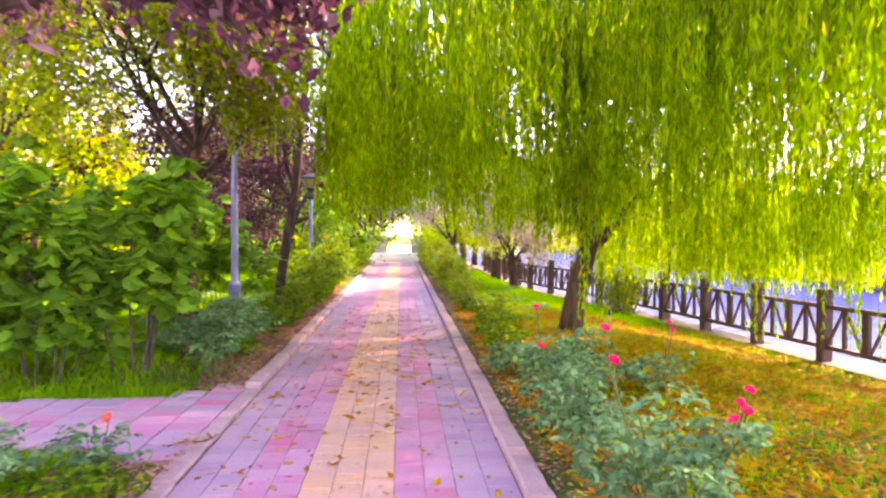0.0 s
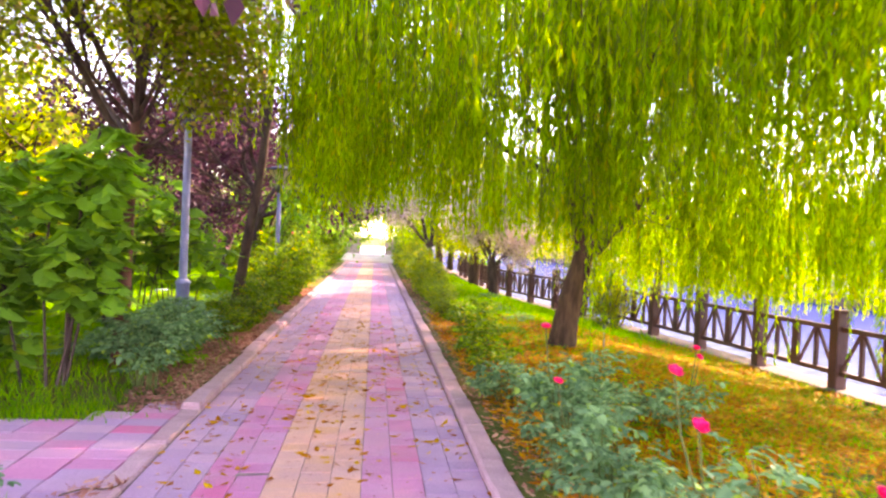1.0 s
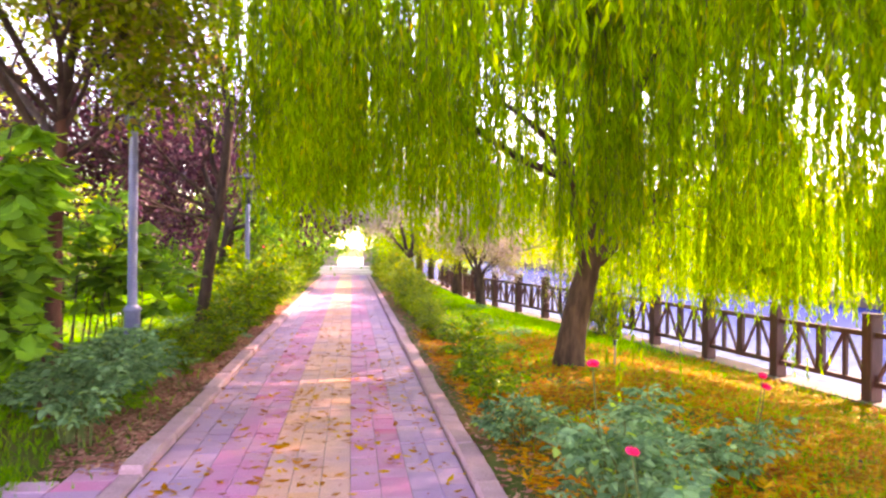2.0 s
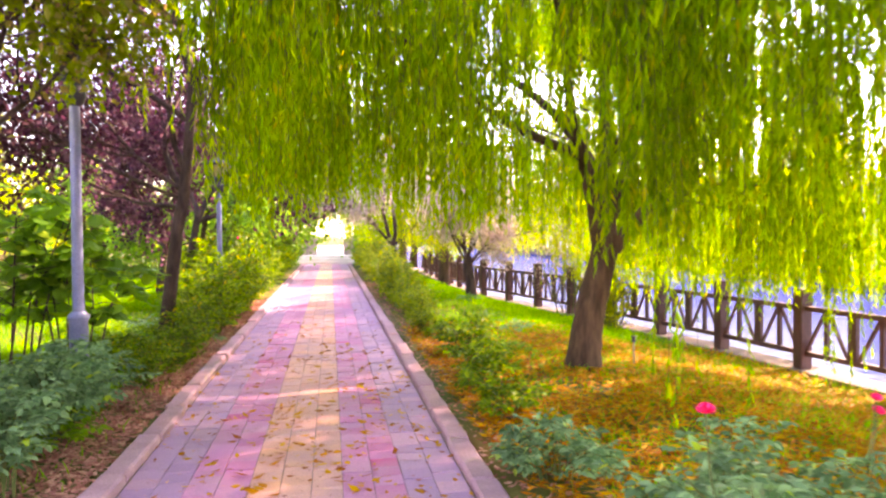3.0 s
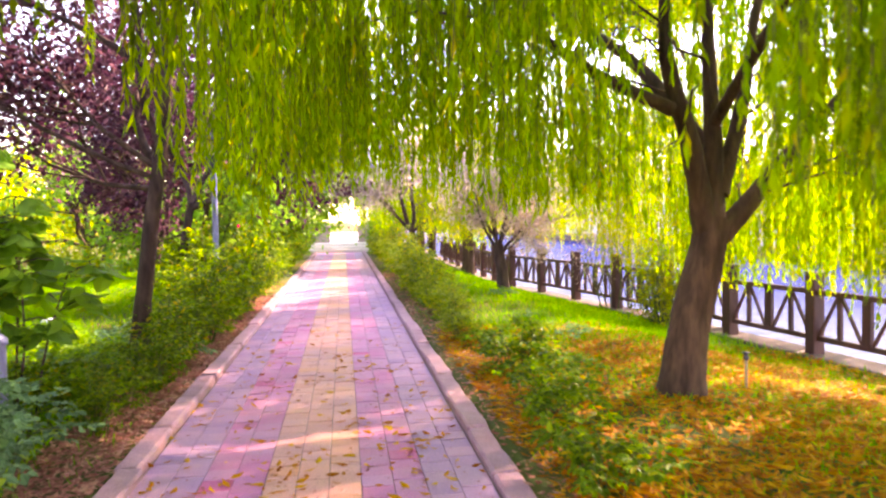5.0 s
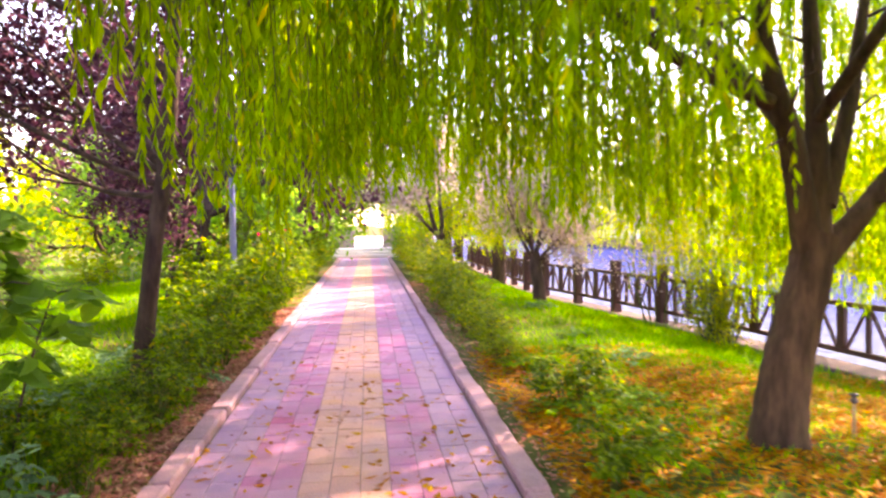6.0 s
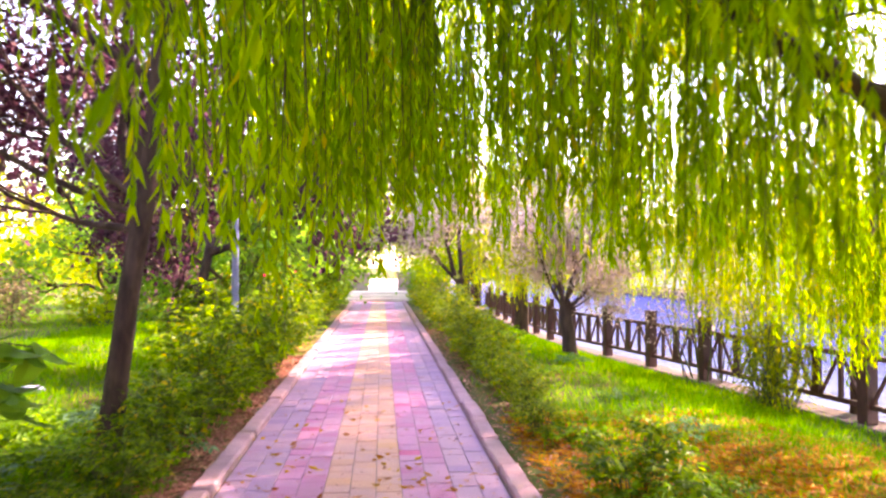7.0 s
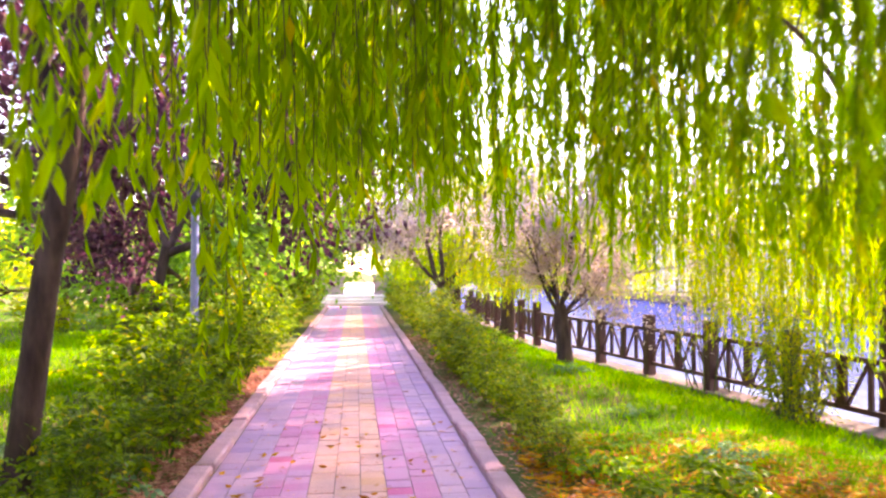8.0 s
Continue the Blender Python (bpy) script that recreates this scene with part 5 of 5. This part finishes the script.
def arching_climber(x, y, h, reach, seed):
    """Long canes that rise from the hedge and bow out over the walk, hung with broad bright leaves."""
    rng = np.random.default_rng(seed)
    t = thing("climbing_vine", "climbing vine with broad bright green leaves arching over the hedge", "vine", "climbing vines", at=(x, y, float(land(x, y))))
    st, P, D, S, Z = [], [], [], [], []
    for i in range(9):
        b = rng.normal(0, 0.5)
        out = reach * rng.uniform(0.5, 1.0)
        top = h * rng.uniform(0.8, 1.05)
        line = smooth_line([(0, rng.normal(0, 0.25), -0.05), (out * 0.15, b * 0.4, top * 0.6), (out * 0.55, b * 0.8, top), (out, b, top * rng.uniform(0.72, 0.9))], 5)
        st.append(tube_arrays(line, np.linspace(0.013, 0.004, len(line)), 5))
        n = 44
        q = rng.uniform(0.3, 1.0, n)
        c = np.stack([np.interp(q, np.linspace(0, 1, len(line)), line[:, k]) for k in range(3)], -1)
        az = rng.uniform(0, 6.283, n)
        P.append(c + rng.normal(0, 0.09, (n, 3)))
        D.append(np.stack([np.cos(az), np.sin(az), -rng.uniform(0.5, 1.6, n)], -1))
        S.append(np.stack([-np.sin(az), np.cos(az), rng.normal(0, 0.3, n)], -1))
        Z.append(rng.uniform(0.55, 1.2, n))
    P, D, S, Z = np.concatenate(P), np.concatenate(D), np.concatenate(S), np.concatenate(Z)
    part("stemwork", mesh_of("stemwork", *joined(st), STEM), t)
    part("foliage", mesh_of("foliage", *leaf_arrays(P, D, S, 0.15 * Z, 0.105 * Z, "broad"), BROAD), t, "broad bright green leaves")


arching_climber(-2.1, 21.6, 2.2, 1.3, 202)
arching_climber(-2.1, 25.2, 2.3, 1.4, 203)
arching_climber(-2.0, 30.0, 2.4, 1.4, 204)
shrub("dry_shrub", "dry shrub with pale bare twigs and few leaves behind the fence", 6.3, 23.6, 2.6, 2.2, 2.5, 1100, (0.09, 0.03), WITHERED, 205, 16, lean=0.24, hollow=0.45)


# ---- small things ----
def sprinkler(x, y):
    z = float(land(x, y)) - 0.02
    t = thing("lawn_sprinkler", "thin metal lawn sprinkler on a stake in the grass", "sprinkler", at=(x, y, z))
    part("stake", mesh_of("stake", *lathe([(0.0, 0), (0.013, 0.0), (0.011, 0.30), (0.011, 0.31)], 8), STAKE, True), t)
    part("nozzle", mesh_of("nozzle", *lathe([(0.011, 0.305), (0.026, 0.315), (0.028, 0.335), (0.018, 0.345), (0.018, 0.365), (0.034, 0.372), (0.034, 0.38), (0.0, 0.385)], 10), LAMP_DARK, True), t)


sprinkler(3.75, 13.7)


def bag(x, y):
    rng = np.random.default_rng(7)
    bm = bmesh.new()
    bmesh.ops.create_icosphere(bm, subdivisions=3, radius=0.12)
    for v in bm.verts:
        v.co = Vector((v.co.x * 1.3, v.co.y * 0.9, v.co.z * 0.45)) * (1 + rng.normal(0, 0.10))
    ob = new("plastic_bag", from_bm("plastic_bag", bm, PLASTIC))
    ob.matrix_basis = pose(x, y, float(land(x, y)) + 0.045)
    tagged(ob, "crumpled pale blue plastic bag lying in the grass", "litter")


bag(-4.1, 19.3)


def fallen_twig(x, y, turn):
    rng = np.random.default_rng(9)
    t = thing("fallen_twig", "broken dry twig with curled leaves lying on the pavers", "twig", at=(x, y, 0.012), turn=turn)
    line = smooth_line([(-0.16, 0, 0.0), (-0.03, 0.03, 0.012), (0.1, 0.0, 0.006), (0.2, 0.05, 0.014)], 4)
    part("stem", mesh_of("stem", *tube_arrays(line, np.linspace(0.006, 0.003, len(line)), 5), TWIG), t)
    n = 14
    p = line[rng.integers(0, len(line), n)]
    a = rng.uniform(0, 6.283, n)
    d = np.stack([np.cos(a), np.sin(a), rng.uniform(0.0, 0.5, n)], -1)
    part("foliage", mesh_of("foliage", *leaf_arrays(p, d, np.stack([-np.sin(a), np.cos(a), rng.normal(0, 0.4, n)], -1), rng.uniform(0.05, 0.09, n), rng.uniform(0.02, 0.035, n), "broad"), LITTER), t, "dry curled leaves")


fallen_twig(-1.28, 7.35, 25)

# ---- far shore ----
def far_shore():
    bm = bmesh.new()
    add_box(bm, SHORE - 0.4, SHORE + 0.2, -120, 220, -2.2, -0.25, 0.03)
    tagged(new("embankment_far", from_bm("embankment_far", bm, COPING)), "pale stone embankment on the far side of the lake", "embankment", kind="structure")
    for y0, y1, h in ((28, 40, 4.2), (52, 66, 3.4), (74, 96, 5.0)):
        t = thing("lakeside_building", "pale low building on the far shore of the lake", "building", "far buildings", at=(SHORE + 4, y0, -0.36))
        bm = bmesh.new()
        add_box(bm, 0, 8, 0, y1 - y0, 0, h, 0.02)
        part("wall", from_bm("wall", bm, FAR_WALL), t)
        bm = bmesh.new()
        add_box(bm, -0.4, 8.4, -0.4, y1 - y0 + 0.4, h + 0.002, h + 0.3, 0.03)
        part("roof", from_bm("roof", bm, FAR_WALL), t)
        yy = 1.0
        while yy < y1 - y0 - 1.6:
            bm = bmesh.new()
            add_box(bm, -0.04, 0.06, yy, yy + 1.2, 1.0, 2.4, 0.01)
            part("window", from_bm("window", bm, FAR_GLASS), t)
            yy += 2.4
    rail = thing("far_railing", "thin railing along the far embankment", "railing", at=(SHORE - 0.1, 0, -0.25))
    bm = bmesh.new()
    add_box(bm, -0.03, 0.03, -60, 160, 1.0, 1.08)
    part("top_rail", from_bm("top_rail", bm, FENCE), rail)
    bm = bmesh.new()
    add_box(bm, -0.05, 0.05, -0.05, 0.05, 0, 1.0)
    pm = from_bm("post", bm, FENCE)
    for k in range(0, 60):
        o = part("post", pm, rail)
        o.matrix_basis = pose(0, 10 + k * 2.0, 0)
    for y in (30.5, 39.0, 47.5, 56.0):
        t = thing("stone_pier", "pale lilac-grey stone pier standing on the far embankment", "pier", "far piers", at=(SHORE + 0.9, y, -0.36))
        bm = bmesh.new()
        add_box(bm, -0.45, 0.45, -0.45, 0.45, 0, 2.0, 0.03)
        part("shaft", from_bm("shaft", bm, FAR_WALL), t)
        bm = bmesh.new()
        add_box(bm, -0.55, 0.55, -0.55, 0.55, 2.001, 2.2, 0.04)
        part("cap", from_bm("cap", bm, FAR_WALL), t)
        bm = bmesh.new()
        add_box(bm, -0.6, 0.6, -0.6, 0.6, 0, 0.25, 0.03)
        part("plinth", from_bm("plinth", bm, FAR_WALL), t)
    rng = np.random.default_rng(99)
    P = []
    for k in range(46):
        x, y = rng.uniform(SHORE + 14, 70), rng.uniform(0, 190)
        n = 300
        P.append(np.array([x, y, 3.2]) + rng.normal(0, 1, (n, 3)) * np.array([2.2, 2.2, 1.7]))
    for k in range(70):
        x, y = rng.uniform(-60, 60), rng.uniform(85, 160)
        P.append(np.array([x, y, 3.0]) + rng.normal(0, 1, (300, 3)) * np.array([2.4, 2.2, 2.0]))
    for k in range(40):
        x, y = rng.uniform(-60, -22), rng.uniform(0, 90)
        P.append(np.array([x, y, 2.2]) + rng.normal(0, 1, (300, 3)) * np.array([2.2, 2.2, 1.4]))
    P = np.concatenate(P)
    P = P[(P[:, 2] > 0.1) & ~((np.abs(P[:, 0] - 0.6) < 9) & (P[:, 1] > 70))]
    n = len(P)
    D = scattered(rng, n)
    o = new("far_woods", mesh_of("far_woods", *leaf_arrays(P, D, scattered(rng, n), np.full(n, 0.9), np.full(n, 0.65), "lance"), SUNNY))
    tagged(o, "belt of distant yellow-green trees round the park", "trees", kind="stuff")


far_shore()


# ---- grass, fallen leaves ----
def on_lawn(x, y):
    fx = fence_x(y)
    left = (x < -1.42) & ~((y > 7.4) & (y < 9.0) & (x > -9)) & ~((y > 5.5) & (y < 7.5) & (x > -1.35))
    right = (x > 1.42) & (x < fx - 0.26)
    return left | right


def grass():
    rng = np.random.default_rng(101)
    X, Y = [], []
    for n, x0, x1, y0, y1 in ((50000, 1.4, 7.6, 3.5, 20), (24000, 1.4, 6.8, 20, 34), (34000, -6, -1.4, 9.0, 16), (34000, -7, -1.4, 16, 30), (9000, -12, -7, 9, 34), (13000, -18, -2.6, 30, 48), (4000, -18, -12, 9, 30), (7000, -4, -1.4, 4.5, 7.2), (11000, -9, -1.4, -6, 7.2), (9000, 1.4, 7.6, -6, 3.5)):
        X.append(rng.uniform(x0, x1, n))
        Y.append(rng.uniform(y0, y1, n))
    x, y = np.concatenate(X), np.concatenate(Y)
    bare = np.sin(x * 1.7 + 0.6 * np.sin(y * 1.1)) * np.sin(y * 0.8 + x * 0.5)
    dry = (x > 0) & (y < 16.5)
    near_kerb = np.abs(np.abs(x) - 1.5) < np.where(x < 0, 0.38, 0.4)
    ok = on_lawn(x, y) & ((bare < 0.35) | (rng.uniform(0, 1, len(x)) < 0.5)) & (~dry | (rng.uniform(0, 1, len(x)) < 0.75)) & (~near_kerb | (rng.uniform(0, 1, len(x)) < 0.05))
    x, y = x[ok], y[ok]
    n = len(x)
    h = rng.uniform(0.06, 0.14, n) * np.where(y > 16, 1.25, 1.05)
    P = np.stack([x, y, land(x, y) - 0.01], -1)
    D = np.stack([rng.normal(0, 0.45, n), rng.normal(0, 0.45, n), np.ones(n)], -1)
    S = np.stack([rng.normal(0, 1, n), rng.normal(0, 1, n), np.zeros(n)], -1)
    o = new("grass", mesh_of("grass", *leaf_arrays(P, D, S, h, rng.uniform(0.006, 0.012, n) * np.where((y > 20) | (y < 3.5), 1.8, 1.0)), GRASS))
    tagged(o, "uneven green lawn grass, dry in places", "grass", kind="stuff")


grass()


def fallen(name, n, box, mat, label, seed, size=(0.07, 0.016), where=None, lift=0.012):
    rng = np.random.default_rng(seed)
    x, y = rng.uniform(box[0], box[1], n), rng.uniform(box[2], box[3], n)
    ok = where(x, y, rng)
    x, y = x[ok], y[ok]
    n = len(x)
    z = np.where(np.abs(x) < 1.11, 0.0, np.where(np.abs(x) < 1.295, 0.065, np.maximum(land(x, y), np.where(np.abs(x) < 1.3, 0, -9)))) + lift * rng.uniform(0.5, 2.2, n)
    a = rng.uniform(0, 6.283, n)
    D = np.stack([np.cos(a), np.sin(a), rng.normal(0, 0.12, n)], -1)
    S = np.stack([-np.sin(a), np.cos(a), rng.normal(0, 0.3, n)], -1)
    sz = rng.uniform(0.6, 1.3, n)
    o = new(name, mesh_of(name, *leaf_arrays(np.stack([x, y, z], -1), D, S, size[0] * sz, size[1] * sz), mat))
    tagged(o, label, "fallen leaves", kind="stuff")


def patchy(x, y):
    return 0.5 + 0.5 * np.sin(x * 2.3 + 1.2 * np.sin(y * 1.4)) * np.sin(y * 1.9 + x)


fallen("fallen_leaves", 100000, (1.4, 7.2, 5, 18), FALLEN, "orange-yellow fallen willow leaves strewn over the lawn", 111, (0.10, 0.028), lift=0.03, where=lambda x, y, r: on_lawn(x, y) & (r.uniform(0, 1, len(x)) < 0.25 + 0.75 * patchy(x, y)) & (r.uniform(0, 1, len(x)) < np.clip(1.5 - np.hypot(x - 3.8, (y - 12.0) * 0.7) / 4.5, 0.1, 1)))
fallen("fallen_leaves_path", 7500, (-1.1, 1.1, 4, 30), FALLEN, "yellow fallen leaves scattered on the pavers", 112, (0.085, 0.042), where=lambda x, y, r: r.uniform(0, 1, len(x)) < (0.1 + 0.9 * patchy(x * 2, y * 1.3) ** 2) * np.exp(-((y - 11.5) / 5.0) ** 2), lift=0.004)
fallen("dry_leaves_path", 2600, (-1.1, 1.1, 4, 30), LITTER, "dry brown leaf crumbs scattered on the pavers", 113, (0.035, 0.018), where=lambda x, y, r: r.uniform(0, 1, len(x)) < 0.8, lift=0.004)
fallen("dry_leaves_bed", 5500, (-3.4, -1.18, 4.5, 7.4), LITTER, "dry brown leaves on the rose bed", 116, (0.05, 0.026), where=lambda x, y, r: r.uniform(0, 1, len(x)) < 0.9)
fallen("dry_leaves_kerb", 16000, (-1.85, -1.3, 9.5, 24), LITTER, "dry brown leaves on the soil beside the kerb", 114, (0.06, 0.03), where=lambda x, y, r: r.uniform(0, 1, len(x)) < 0.9)
fallen("dry_leaves_kerb_right", 5000, (1.3, 1.9, 4, 30), LITTER, "dry brown leaves on the soil beside the kerb", 115, (0.06, 0.03), where=lambda x, y, r: r.uniform(0, 1, len(x)) < 0.9)

# ---- pavers ----
COLUMNS = ["grey", "grey", "pink", "pink", "yellow", "yellow", "yellow", "pink", "pink", "grey", "grey"]


def paver_arrays(x, y, sx, sy, top, g=0.0023, ch=0.0025):
    a, b, c, d = x - sx / 2 + g, x + sx / 2 - g, y - sy / 2 + 0.0006, y + sy / 2 - 0.0006
    v = [(a, c, -0.05), (b, c, -0.05), (b, d, -0.05), (a, d, -0.05), (a, c, top - ch), (b, c, top - ch), (b, d, top - ch), (a, d, top - ch), (a + ch, c + ch * 0.4, top), (b - ch, c + ch * 0.4, top), (b - ch, d - ch * 0.4, top), (a + ch, d - ch * 0.4, top)]
    f = [(8, 9, 10, 11)]
    for k in range(4):
        m = (k + 1) % 4
        f += [(k, m, 4 + m, 4 + k), (4 + k, 4 + m, 8 + m, 8 + k)]
    return np.array(v), np.array(f)


def lay_walk():
    rng = np.random.default_rng(121)
    one = {k: mesh_of("paver", *paver_arrays(0, 0, 0.2, 0.2, 0.0), PAVER_ONE[k]) for k in PAVER_ONE}
    rest = {k: [] for k in PAVER_ALL}
    y = -6.0
    while y < PATH_END - 0.1:
        for c, col in enumerate(COLUMNS):
            x = -1.0 + 0.2 * c
            yy = y + (0.1 if c % 2 else 0.0)
            dz = rng.normal(0, 0.0018)
            if 5.3 < yy < 10.7:
                o = part("paver", one[col], bed)
                o.matrix_basis = pose(x, yy, dz, rng.normal(0, 0.35), rng.normal(0, 0.35), 0)
            else:
                rest[col].append(paver_arrays(x, yy, 0.2, 0.2, dz))
        y += 0.2
    for col, chunks in rest.items():
        o = part("pavers", mesh_of("pavers", *joined(chunks), PAVER_ALL[col]), bed, col + " concrete pavers")
        tagged(o, kind="stuff")
    # side path, laid with larger slabs
    side = tagged(new("pavement_side"), "side path of worn grey and pinkish paving slabs crossing the lawn", "pavement", kind="structure")
    big = [mesh_of("slab", *paver_arrays(0, 0, 0.34, 0.22, 0.0, 0.005, 0.005), PAVER_ONE[k]) for k in ("grey", "pink")]
    for i in range(32):
        x = -1.46 - 0.34 * i
        mid = 8.35 - 0.25 * (1 - math.exp(-i * 0.43)) + 0.0006 * i * i
        half = 0.72 + 0.55 * math.exp(-i * 0.77)
        yy = mid - half - rng.uniform(0, 0.15)
        while yy < mid + half:
            o = part("slab", big[1 if rng.uniform() < 0.22 else 0], side)
            o.matrix_basis = pose(x, yy + 0.11, max(-0.005, rng.normal(-0.001, 0.003)), rng.normal(0, 0.5), rng.normal(0, 0.5), rng.normal(0, 1.6))
            yy += 0.222


lay_walk()
